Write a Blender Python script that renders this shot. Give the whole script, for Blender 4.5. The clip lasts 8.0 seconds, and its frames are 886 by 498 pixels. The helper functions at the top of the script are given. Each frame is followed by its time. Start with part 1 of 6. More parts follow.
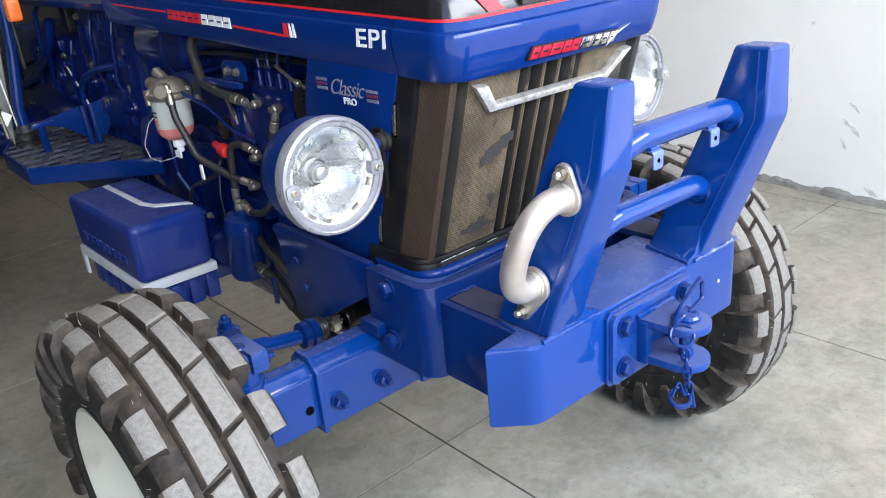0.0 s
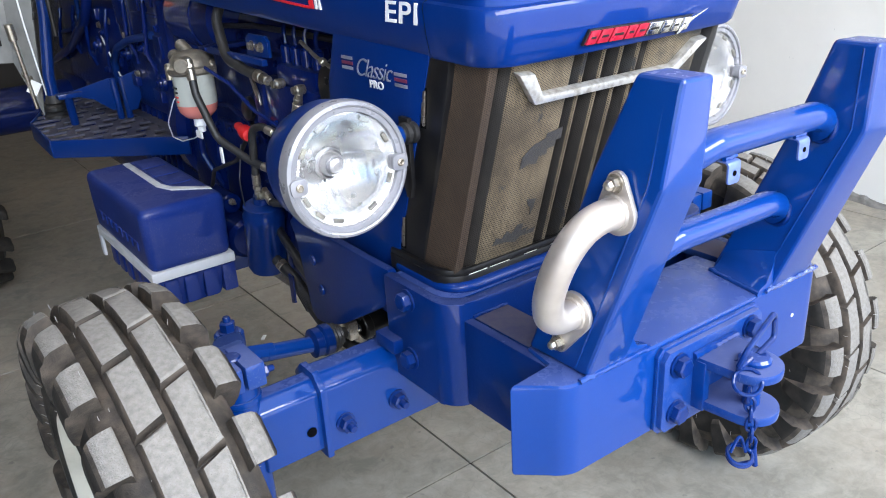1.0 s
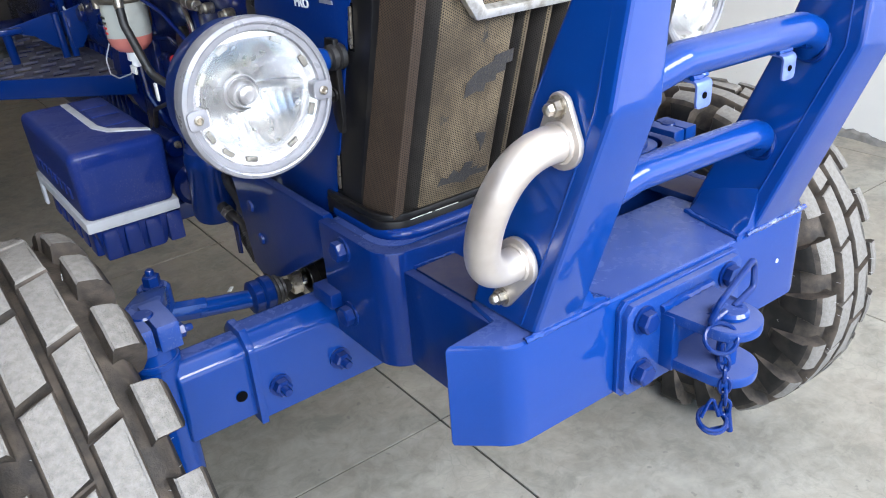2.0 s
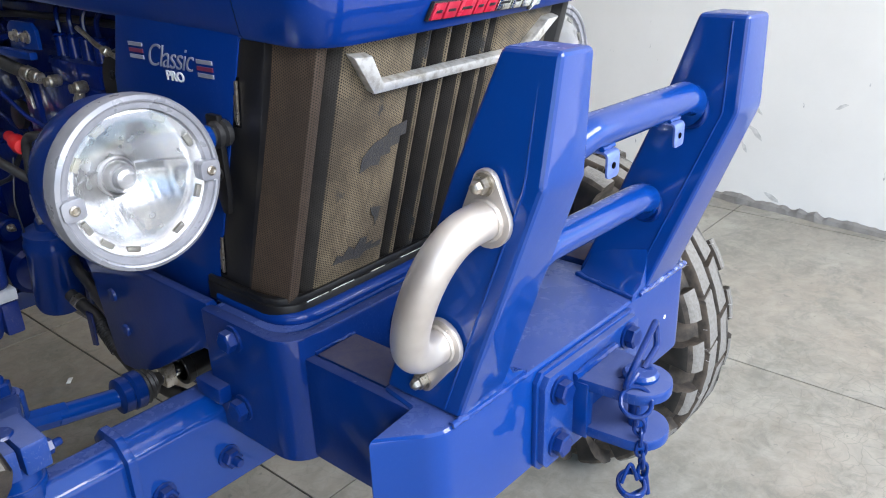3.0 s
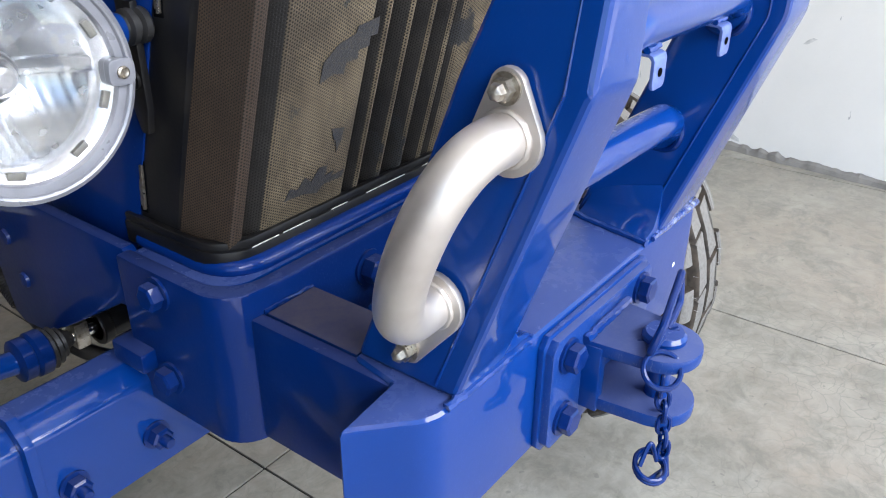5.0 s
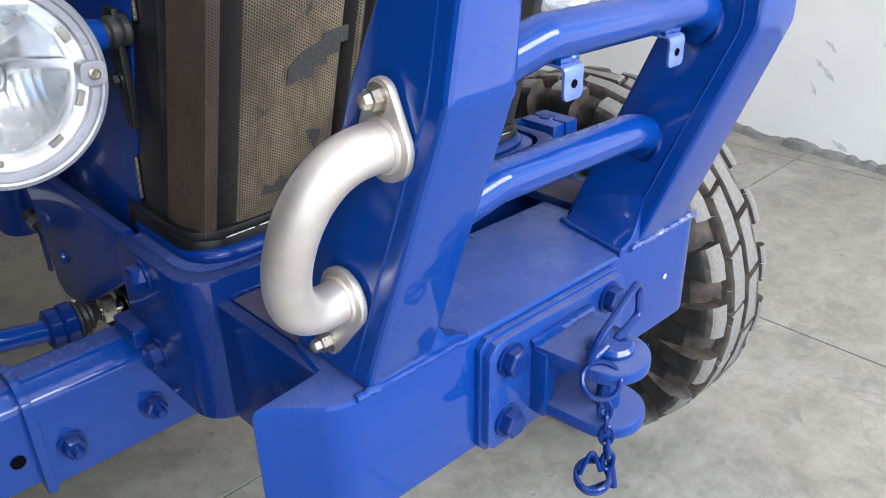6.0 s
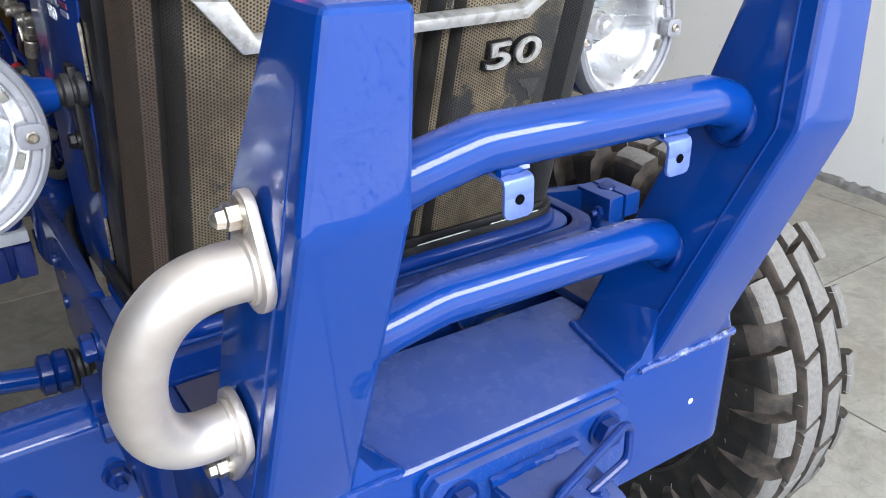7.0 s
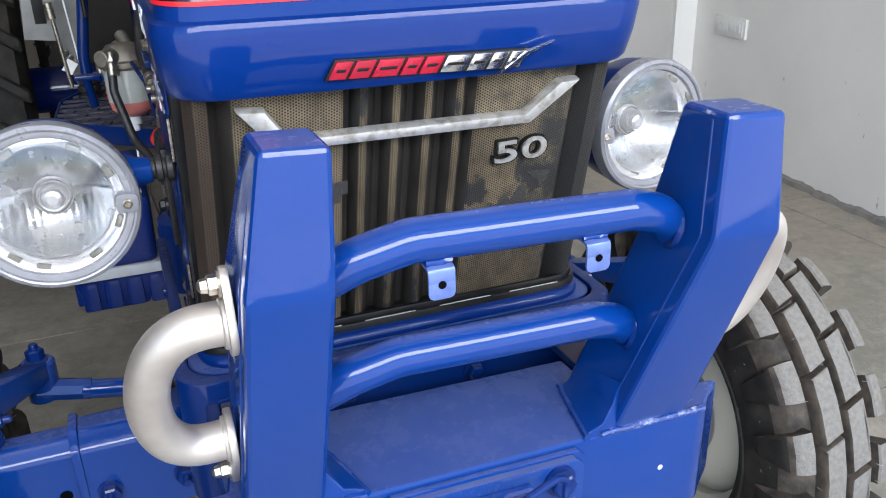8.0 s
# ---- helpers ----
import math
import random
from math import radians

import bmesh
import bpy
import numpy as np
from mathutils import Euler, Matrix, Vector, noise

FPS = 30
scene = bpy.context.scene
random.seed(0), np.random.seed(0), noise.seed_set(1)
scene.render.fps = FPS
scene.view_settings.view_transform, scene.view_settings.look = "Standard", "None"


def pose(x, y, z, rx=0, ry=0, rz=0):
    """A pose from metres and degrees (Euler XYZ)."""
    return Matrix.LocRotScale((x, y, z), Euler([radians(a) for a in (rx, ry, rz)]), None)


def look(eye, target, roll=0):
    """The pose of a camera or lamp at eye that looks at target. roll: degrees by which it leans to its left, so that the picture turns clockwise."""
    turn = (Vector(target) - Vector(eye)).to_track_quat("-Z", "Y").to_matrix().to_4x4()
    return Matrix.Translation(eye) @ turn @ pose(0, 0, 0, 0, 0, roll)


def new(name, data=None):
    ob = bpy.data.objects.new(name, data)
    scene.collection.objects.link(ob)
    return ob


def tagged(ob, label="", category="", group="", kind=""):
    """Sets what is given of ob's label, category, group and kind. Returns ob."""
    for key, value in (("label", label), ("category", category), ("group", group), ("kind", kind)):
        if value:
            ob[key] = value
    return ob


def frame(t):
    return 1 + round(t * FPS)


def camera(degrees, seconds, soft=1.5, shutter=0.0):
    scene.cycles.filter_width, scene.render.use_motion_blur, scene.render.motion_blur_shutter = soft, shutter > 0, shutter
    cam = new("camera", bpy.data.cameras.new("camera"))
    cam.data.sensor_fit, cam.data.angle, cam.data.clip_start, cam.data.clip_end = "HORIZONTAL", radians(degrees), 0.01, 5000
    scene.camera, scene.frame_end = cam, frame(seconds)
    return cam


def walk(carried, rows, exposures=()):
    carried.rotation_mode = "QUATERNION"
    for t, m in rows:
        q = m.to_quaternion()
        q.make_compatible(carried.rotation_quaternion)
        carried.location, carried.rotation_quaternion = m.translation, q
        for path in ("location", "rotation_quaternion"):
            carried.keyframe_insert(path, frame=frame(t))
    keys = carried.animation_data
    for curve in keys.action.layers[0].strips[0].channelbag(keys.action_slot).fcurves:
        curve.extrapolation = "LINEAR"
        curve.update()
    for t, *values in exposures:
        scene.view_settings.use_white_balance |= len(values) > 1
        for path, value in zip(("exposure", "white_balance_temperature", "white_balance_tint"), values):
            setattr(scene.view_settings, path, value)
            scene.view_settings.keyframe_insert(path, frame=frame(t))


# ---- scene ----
cam = camera(57.4, 8.0, soft=1.05)
PATH = [
    (0, (-1.055, -0.734, 1.358), (0.117, 0.693, 0.589), -5.5),
    (0.5, (-0.998, -0.686, 1.329), (0.127, 0.753, 0.515), -3.8),
    (0.7, (-0.964, -0.657, 1.322), (0.136, 0.822, 0.545), -3.4),
    (1, (-0.916, -0.615, 1.311), (0.155, 0.883, 0.532), -3.5),
    (1.2, (-0.867, -0.604, 1.299), (0.163, 0.911, 0.497), -4.3),
    (2.3, (-0.769, -0.533, 1.229), (0.272, 0.909, 0.315), -4.8),
    (2.5, (-0.77, -0.512, 1.226), (0.339, 0.901, 0.346), -4.1),
    (2.7, (-0.777, -0.498, 1.237), (0.462, 0.845, 0.422), -2.9),
    (3, (-0.802, -0.465, 1.252), (0.57, 0.757, 0.461), -2.3),
    (3.5, (-0.846, -0.401, 1.285), (0.611, 0.775, 0.582), -1.3),
    (3.6, (-0.856, -0.39, 1.289), (0.612, 0.788, 0.612), -1.0),
    (4, (-0.868, -0.382, 1.277), (0.597, 0.793, 0.587), -1.0),
    (4.2, (-0.863, -0.371, 1.25), (0.571, 0.788, 0.475), -0.4),
    (4.5, (-0.814, -0.339, 1.205), (0.575, 0.795, 0.32), -1.0),
    (5, (-0.696, -0.309, 1.167), (0.724, 0.752, 0.24), 0.1),
    (5.2, (-0.685, -0.32, 1.173), (0.759, 0.722, 0.263), 1.0),
    (6.3, (-0.53, -0.479, 1.18), (0.491, 0.952, 0.226), -1.4),
    (6.5, (-0.477, -0.471, 1.158), (0.446, 1.01, 0.181), -0.6),
    (6.8, (-0.418, -0.452, 1.167), (0.53, 1.035, 0.224), -0.7),
    (7, (-0.393, -0.449, 1.195), (0.59, 1.06, 0.325), -1.0),
    (7.4, (-0.355, -0.515, 1.261), (0.484, 1.113, 0.456), -4.1),
    (7.5, (-0.351, -0.529, 1.272), (0.446, 1.119, 0.466), -4.2),
    (8, (-0.304, -0.639, 1.282), (0.364, 1.082, 0.512), -1.6),
]
walk(cam, [(t, look(eye, target, roll)) for t, eye, target, roll in PATH], [(0.0, 2.62), (1.2, 2.69), (2.5, 2.58), (3.5, 2.29), (5.0, 2.28), (6.5, 2.39), (7.5, 2.33), (8.0, 2.12)])

# ---- light: daylight from the open shop front, ahead of the tractor ----
world = bpy.data.worlds.new("sky_world")
scene.world = world
world.use_nodes = True
wn = world.node_tree
sky = wn.nodes.new("ShaderNodeTexSky")
sky.sky_type, sky.sun_disc = "NISHITA", False
sky.sun_elevation, sky.sun_rotation = radians(84), radians(170)
wn.nodes["Background"].inputs["Strength"].default_value = 0.12
wn.links.new(sky.outputs[0], wn.nodes["Background"].inputs["Color"])

sun = new("sun", bpy.data.lights.new("sun", "SUN"))
sun.data.energy, sun.data.angle, sun.data.color = 4.0, radians(0.5), (1.0, 0.95, 0.88)
sun.matrix_world = look((0, 0, 10), (0.18, -1.03, 0))


def opening_light(name, eye, target, wide, high, watts, colour):
    lamp = new(name, bpy.data.lights.new(name, "AREA"))
    lamp.data.shape, lamp.data.size, lamp.data.size_y = "RECTANGLE", wide, high
    lamp.data.energy, lamp.data.color = watts, colour
    lamp.matrix_world = look(eye, target)
    return lamp


opening_light("shopfront_daylight", (0.1, -2.36, 2.5), (0.1, 0, 1.75), 4.6, 1.0, 47.0, (0.955, 0.965, 0.985))


# ---- materials ----
def material(name):
    m = bpy.data.materials.new(name)
    m.use_nodes = True
    return m, m.node_tree.nodes, m.node_tree.links, m.node_tree.nodes["Principled BSDF"]


def coords(n, l, scale=(1, 1, 1)):
    tc, mp = n.new("ShaderNodeTexCoord"), n.new("ShaderNodeMapping")
    mp.inputs["Scale"].default_value = scale
    l.new(tc.outputs["Object"], mp.inputs["Vector"])
    return mp.outputs["Vector"]


def noise_tex(n, l, vec, scale, detail=4.0, rough=0.55):
    t = n.new("ShaderNodeTexNoise")
    t.inputs["Scale"].default_value, t.inputs["Detail"].default_value, t.inputs["Roughness"].default_value = scale, detail, rough
    l.new(vec, t.inputs["Vector"])
    return t.outputs["Fac"]


def ramp(n, l, fac, a, b, ca=(0, 0, 0, 1), cb=(1, 1, 1, 1)):
    r = n.new("ShaderNodeValToRGB")
    r.color_ramp.elements[0].position, r.color_ramp.elements[1].position = a, b
    r.color_ramp.elements[0].color, r.color_ramp.elements[1].color = ca, cb
    l.new(fac, r.inputs["Fac"])
    return r.outputs["Color"]


def mix(n, l, fac, a, b, mode="MIX"):
    x = n.new("ShaderNodeMix")
    x.data_type, x.blend_type = "RGBA", mode
    for sock, v in ((x.inputs["Factor"], fac), (x.inputs["A"], a), (x.inputs["B"], b)):
        if isinstance(v, bpy.types.NodeSocket):
            l.new(v, sock)
        elif isinstance(v, (int, float)):
            sock.default_value = v
        else:
            sock.default_value = (*v, 1) if len(v) == 3 else v
    return x.outputs["Result"]


def value(n, l, fac, lo, hi):
    r = n.new("ShaderNodeMapRange")
    r.inputs["To Min"].default_value, r.inputs["To Max"].default_value = lo, hi
    l.new(fac, r.inputs["Value"])
    return r.outputs["Result"]


def bump(n, l, height, strength, dist, b):
    x = n.new("ShaderNodeBump")
    x.inputs["Strength"].default_value, x.inputs["Distance"].default_value = strength, dist
    l.new(height, x.inputs["Height"])
    l.new(x.outputs["Normal"], b.inputs["Normal"])


def surface(name, colour, second, rough=(0.3, 0.5), metal=0.0, scale=18.0, fine=220.0, relief=0.05, amount=(0.45, 0.75), coat=0.0, spec=0.5):
    """A base colour with patches of a second one, fine grain and uneven gloss."""
    m, n, l, b = material(name)
    vec = coords(n, l)
    big, small = noise_tex(n, l, vec, scale), noise_tex(n, l, vec, fine, 3.0)
    patch = ramp(n, l, big, *amount)
    l.new(mix(n, l, patch, colour, second), b.inputs["Base Color"])
    l.new(value(n, l, big, *rough), b.inputs["Roughness"])
    b.inputs["Metallic"].default_value, b.inputs["Coat Weight"].default_value = metal, coat
    b.inputs["Coat Roughness"].default_value, b.inputs["Specular IOR Level"].default_value = 0.12, spec
    bump(n, l, small, relief, 0.002, b)
    return m


def paint(name, colour, dust, dustiness, rough, coat, peel=0.04, pale_tops=0.3):
    """Sprayed enamel with orange peel and a thin uneven film of dust; level tops are painted paler, for dust and sheen.
    """
    m, n, l, b = material(name)
    vec = coords(n, l)
    film = noise_tex(n, l, vec, 5.0, 6.0, 0.65)
    speck = noise_tex(n, l, vec, 160.0, 4.0, 0.7)
    def calc(op, x, y):
        f = n.new("ShaderNodeMath")
        f.operation, f.use_clamp = op, True
        for sock, v in zip(f.inputs, (x, y)):
            if isinstance(v, bpy.types.NodeSocket):
                l.new(v, sock)
            else:
                sock.default_value = v
        return f.outputs[0]
    thin = calc("MULTIPLY", ramp(n, l, film, 0.42, 0.75), value(n, l, speck, 0.4 * dustiness, 1.5 * dustiness))
    # Level faces mix in more of the pale colour: dust plus painted sheen.
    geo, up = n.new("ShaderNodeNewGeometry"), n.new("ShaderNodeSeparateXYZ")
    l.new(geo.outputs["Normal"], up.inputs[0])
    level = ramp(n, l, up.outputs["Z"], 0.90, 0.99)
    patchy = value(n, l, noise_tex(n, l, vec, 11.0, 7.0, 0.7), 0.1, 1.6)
    top = calc("MULTIPLY", calc("MULTIPLY", level, patchy), pale_tops)
    spots = ramp(n, l, noise_tex(n, l, coords(n, l, (1, 1, 0.45)), 520.0, 2.0, 0.6), 0.60, 0.66)
    runs = ramp(n, l, noise_tex(n, l, coords(n, l, (60, 60, 2.0)), 1.0, 4.0, 0.6), 0.55, 0.75)
    marks = calc("MULTIPLY", calc("ADD", spots, calc("MULTIPLY", runs, 0.5)), calc("MULTIPLY", ramp(n, l, film, 0.45, 0.6), dustiness * 2.2))
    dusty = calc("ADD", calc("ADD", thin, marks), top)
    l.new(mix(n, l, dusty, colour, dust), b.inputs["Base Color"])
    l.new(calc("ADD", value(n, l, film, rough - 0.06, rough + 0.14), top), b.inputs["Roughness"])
    dull = calc("MULTIPLY", spots, calc("MULTIPLY", ramp(n, l, noise_tex(n, l, vec, 3.0, 5.0, 0.6), 0.42, 0.6), 0.6))
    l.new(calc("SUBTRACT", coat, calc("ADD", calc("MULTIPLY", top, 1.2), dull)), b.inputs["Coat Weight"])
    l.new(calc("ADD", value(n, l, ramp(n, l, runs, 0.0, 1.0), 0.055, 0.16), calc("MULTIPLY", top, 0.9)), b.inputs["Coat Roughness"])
    b.inputs["Specular IOR Level"].default_value = 0.04
    bump(n, l, noise_tex(n, l, vec, 90.0, 2.0), peel, 0.002, b)
    return m


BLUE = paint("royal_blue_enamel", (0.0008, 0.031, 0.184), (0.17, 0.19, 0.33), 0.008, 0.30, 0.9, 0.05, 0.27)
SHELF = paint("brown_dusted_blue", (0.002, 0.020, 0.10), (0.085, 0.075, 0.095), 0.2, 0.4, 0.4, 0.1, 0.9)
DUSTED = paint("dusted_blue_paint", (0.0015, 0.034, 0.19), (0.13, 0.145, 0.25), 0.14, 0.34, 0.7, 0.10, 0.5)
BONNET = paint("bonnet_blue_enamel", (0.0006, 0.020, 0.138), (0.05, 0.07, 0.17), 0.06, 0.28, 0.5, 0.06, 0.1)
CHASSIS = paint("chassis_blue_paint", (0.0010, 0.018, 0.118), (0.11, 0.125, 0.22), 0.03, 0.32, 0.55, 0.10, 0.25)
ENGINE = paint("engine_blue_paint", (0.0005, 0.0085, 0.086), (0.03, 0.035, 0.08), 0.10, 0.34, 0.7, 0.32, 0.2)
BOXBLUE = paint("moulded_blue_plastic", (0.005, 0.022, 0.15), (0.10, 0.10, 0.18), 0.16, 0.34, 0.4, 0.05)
RUBBER = surface("black_rubber", (0.014, 0.013, 0.012), (0.045, 0.038, 0.031), (0.5, 0.85), scale=22, relief=0.2, amount=(0.44, 0.78), spec=0.22)
TREAD = surface("dusty_worn_rubber", (0.145, 0.135, 0.121), (0.222, 0.208, 0.188), (0.7, 0.95), scale=120, fine=420, relief=1.0, amount=(0.25, 0.7), spec=0.25)
HAIR = surface("pale_rubber_hair", (0.40, 0.39, 0.37), (0.30, 0.29, 0.27), (0.5, 0.7), scale=40, relief=0.0)
TREAD_SIDE = surface("brown_dusted_rubber", (0.031, 0.027, 0.023), (0.094, 0.075, 0.059), (0.55, 0.85), scale=30, fine=300, relief=0.5, amount=(0.38, 0.68), spec=0.25)
CREAM = surface("cream_wheel_enamel", (0.50, 0.475, 0.395), (0.34, 0.315, 0.255), (0.3, 0.5), scale=12, relief=0.04, amount=(0.55, 0.85))
STEEL = surface("satin_stainless_steel", (0.66, 0.615, 0.57), (0.47, 0.41, 0.365), (0.38, 0.56), 0.85, 11, 260, 0.05)
CHROME = surface("chrome_plate", (0.82, 0.82, 0.80), (0.60, 0.58, 0.54), (0.08, 0.3), 1.0, 60, 300, 0.08, (0.5, 0.7))
SATIN = surface("worn_chrome", (0.70, 0.69, 0.66), (0.42, 0.39, 0.34), (0.28, 0.5), 0.75, 90, 400, 0.2, (0.45, 0.7))
ZINC = surface("zinc_plated_steel", (0.44, 0.40, 0.34), (0.17, 0.14, 0.10), (0.2, 0.42), 0.9, 130, 300, 0.1)
ALLOY = surface("cast_alloy", (0.23, 0.205, 0.17), (0.13, 0.112, 0.09), (0.4, 0.6), 0.7, 40, 400, 0.4)
SLOT = surface("dull_grey_slot", (0.155, 0.150, 0.135), (0.10, 0.098, 0.088), (0.35, 0.55), 0.4, 60, 300, 0.1)
BULB = surface("dulled_bulb_cap", (0.30, 0.30, 0.31), (0.20, 0.20, 0.205), (0.25, 0.4), 0.8, 60, 300, 0.05)
BLACK = surface("black_plastic", (0.007, 0.007, 0.008), (0.018, 0.016, 0.014), (0.25, 0.45), scale=20, relief=0.05, spec=0.3)
HOSE = surface("black_rubber_hose", (0.014, 0.014, 0.015), (0.035, 0.032, 0.03), (0.4, 0.6), scale=30, relief=0.15)
LAMPRING = surface("bright_lamp_ring", (0.56, 0.56, 0.57), (0.42, 0.42, 0.43), (0.16, 0.3), 0.8, 40, 260, 0.04)
RING = surface("light_grey_plastic_rim", (0.23, 0.23, 0.25), (0.17, 0.17, 0.185), (0.2, 0.38), 0.25, 25, 260, 0.04)
WHITE = surface("white_vinyl", (0.78, 0.79, 0.80), (0.66, 0.67, 0.68), (0.35, 0.5), scale=40, relief=0.02)
SILVER = surface("silver_vinyl", (0.30, 0.31, 0.37), (0.22, 0.23, 0.28), (0.3, 0.5), 0.3, 40, 300, 0.02)
RED = surface("red_vinyl", (0.62, 0.015, 0.025), (0.45, 0.012, 0.02), (0.3, 0.45), scale=30, relief=0.02)
CRIMSON = surface("crimson_metal", (0.42, 0.012, 0.035), (0.30, 0.01, 0.03), (0.2, 0.35), 0.3, 30, 200, 0.03)
REDCAP = surface("red_rubber_cap", (0.55, 0.012, 0.016), (0.35, 0.01, 0.012), (0.35, 0.5), scale=30, relief=0.08)
MAROON = surface("dark_red_vinyl", (0.16, 0.02, 0.06), (0.12, 0.02, 0.05), (0.35, 0.5), scale=30, relief=0.02)
ORANGE = surface("orange_lens_plastic", (0.75, 0.13, 0.02), (0.6, 0.09, 0.02), (0.2, 0.35), scale=20, relief=0.02)
GREYPLATE = surface("grey_painted_sheet", (0.19, 0.19, 0.183), (0.13, 0.13, 0.125), (0.4, 0.6), 0.1, 14, 200, 0.06)
PAPER = surface("white_card", (0.8, 0.8, 0.78), (0.7, 0.7, 0.68), (0.7, 0.9), scale=30, relief=0.05)
STRIPE = surface("pale_grey_stripe", (0.55, 0.56, 0.58), (0.42, 0.43, 0.46), (0.4, 0.6), scale=20, relief=0.03)
DARKFILM = surface("black_carbon_film", (0.010, 0.009, 0.010), (0.016, 0.014, 0.014), (0.12, 0.20), scale=40, relief=0.05)
TABSTEEL = surface("bright_bluish_steel", (0.11, 0.165, 0.40), (0.07, 0.105, 0.28), (0.25, 0.4), 0.3, 60, 260, 0.1)
# Pale patches put the weld's bright glints into its colour.
WELD_GLINT = surface("glint_patched_weld_paint", (0.004, 0.035, 0.20), (0.20, 0.24, 0.40), (0.15, 0.3), 0.1, 90, 300, 0.8, (0.5, 0.65), coat=1.0)
VOID = surface("dark_hole", (0.003, 0.003, 0.004), (0.006, 0.006, 0.006), (0.9, 1.0), scale=30, relief=0.0, spec=0.0)


def clear_glass(name, tint, rough, ior):
    m, n, l, b = material(name)
    b.inputs["Base Color"].default_value = (*tint, 1)
    b.inputs["Transmission Weight"].default_value, b.inputs["Roughness"].default_value, b.inputs["IOR"].default_value = 1.0, rough, ior
    return m


LENS = clear_glass("headlamp_glass", (0.99, 0.995, 1.0), 0.012, 1.45)
BOWLGLASS = surface("cloudy_bowl_plastic", (0.40, 0.42, 0.39), (0.30, 0.31, 0.285), (0.12, 0.25), 0.0, 20, 200, 0.02, coat=0.6)
AMBER = surface("amber_filter_plastic", (0.42, 0.24, 0.05), (0.30, 0.17, 0.04), (0.2, 0.35), scale=20, relief=0.02)
PINK = surface("pink_fuel", (0.58, 0.19, 0.16), (0.48, 0.14, 0.12), (0.15, 0.3), scale=20, relief=0.02, coat=0.6)


def mirror_reflector():
    m, n, l, b = material("aluminised_reflector")
    b.inputs["Base Color"].default_value, b.inputs["Metallic"].default_value = (0.37, 0.38, 0.39, 1), 0.95
    vec = coords(n, l)
    l.new(value(n, l, noise_tex(n, l, vec, 60, 3), 0.20, 0.32), b.inputs["Roughness"])
    return m


REFLECTOR = mirror_reflector()


def perforated(name, shade, dusty, rubbed=1.0):
    """Dusty perforated sheet: a hexagonal net of small dark holes, tan dust with rubbed clean patches."""
    m, n, l, b = material(name)
    tc = n.new("ShaderNodeTexCoord")
    waves = []
    for a in (0, 120, 240):
        dot, cosine = n.new("ShaderNodeVectorMath"), n.new("ShaderNodeMath")
        dot.operation, cosine.operation = "DOT_PRODUCT", "COSINE"
        dot.inputs[1].default_value = (2136 * math.cos(radians(a)), 2136 * math.sin(radians(a)), 0)
        l.new(tc.outputs["UV"], dot.inputs[0])
        l.new(dot.outputs["Value"], cosine.inputs[0])
        waves.append(cosine.outputs[0])
    for k in range(2):
        both = n.new("ShaderNodeMath")
        both.operation = "ADD"
        l.new(waves.pop(), both.inputs[0]), l.new(waves.pop(), both.inputs[1])
        waves.append(both.outputs[0])
    hole = ramp(n, l, value(n, l, waves[0], 1.0, 0.0), 0.25, 0.85)
    vec = coords(n, l)
    dust = noise_tex(n, l, vec, 7.0, 8.0, 0.7)
    clean = ramp(n, l, noise_tex(n, l, coords(n, l, (1.2, 1.2, 0.8)), 10.0, 7.0, 0.62), 0.585, 0.61)
    tan = mix(n, l, ramp(n, l, dust, 0.35, 0.7), shade, dusty)
    tan = mix(n, l, ramp(n, l, noise_tex(n, l, coords(n, l, (9, 9, 0.7)), 8.0, 5.0, 0.7), 0.5, 0.75), tan, shade)
    side, wiped = n.new("ShaderNodeSeparateXYZ"), n.new("ShaderNodeMath")
    l.new(vec, side.inputs[0])
    wiped.operation = "MAXIMUM"
    l.new(clean, wiped.inputs[0])
    l.new(ramp(n, l, mix(n, l, 0.5, value(n, l, side.outputs["X"], 0.0, 2.6), noise_tex(n, l, vec, 16.0, 6.0, 0.65)), 0.41, 0.51), wiped.inputs[1])
    net = mix(n, l, value(n, l, wiped.outputs[0], 0.0, rubbed), tan, (0.030, 0.030, 0.030))
    l.new(mix(n, l, hole, (0.010, 0.008, 0.006), net), b.inputs["Base Color"])
    b.inputs["Roughness"].default_value, b.inputs["Specular IOR Level"].default_value = 0.62, 0.3
    bump(n, l, hole, 0.6, 0.001, b)
    return m


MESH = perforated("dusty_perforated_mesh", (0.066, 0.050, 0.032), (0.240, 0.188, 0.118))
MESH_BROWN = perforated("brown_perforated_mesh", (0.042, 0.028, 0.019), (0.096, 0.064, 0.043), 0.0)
# Darker copy of the mesh: shade of the recessed folds put into the colour.
MESH_DARK = perforated("darkened_perforated_mesh", (0.016, 0.014, 0.013), (0.050, 0.043, 0.036))


RUBBED = surface("rubbed_clean_mesh", (0.022, 0.022, 0.023), (0.050, 0.044, 0.036), (0.5, 0.7), scale=330, fine=500, relief=0.6, amount=(0.45, 0.65))


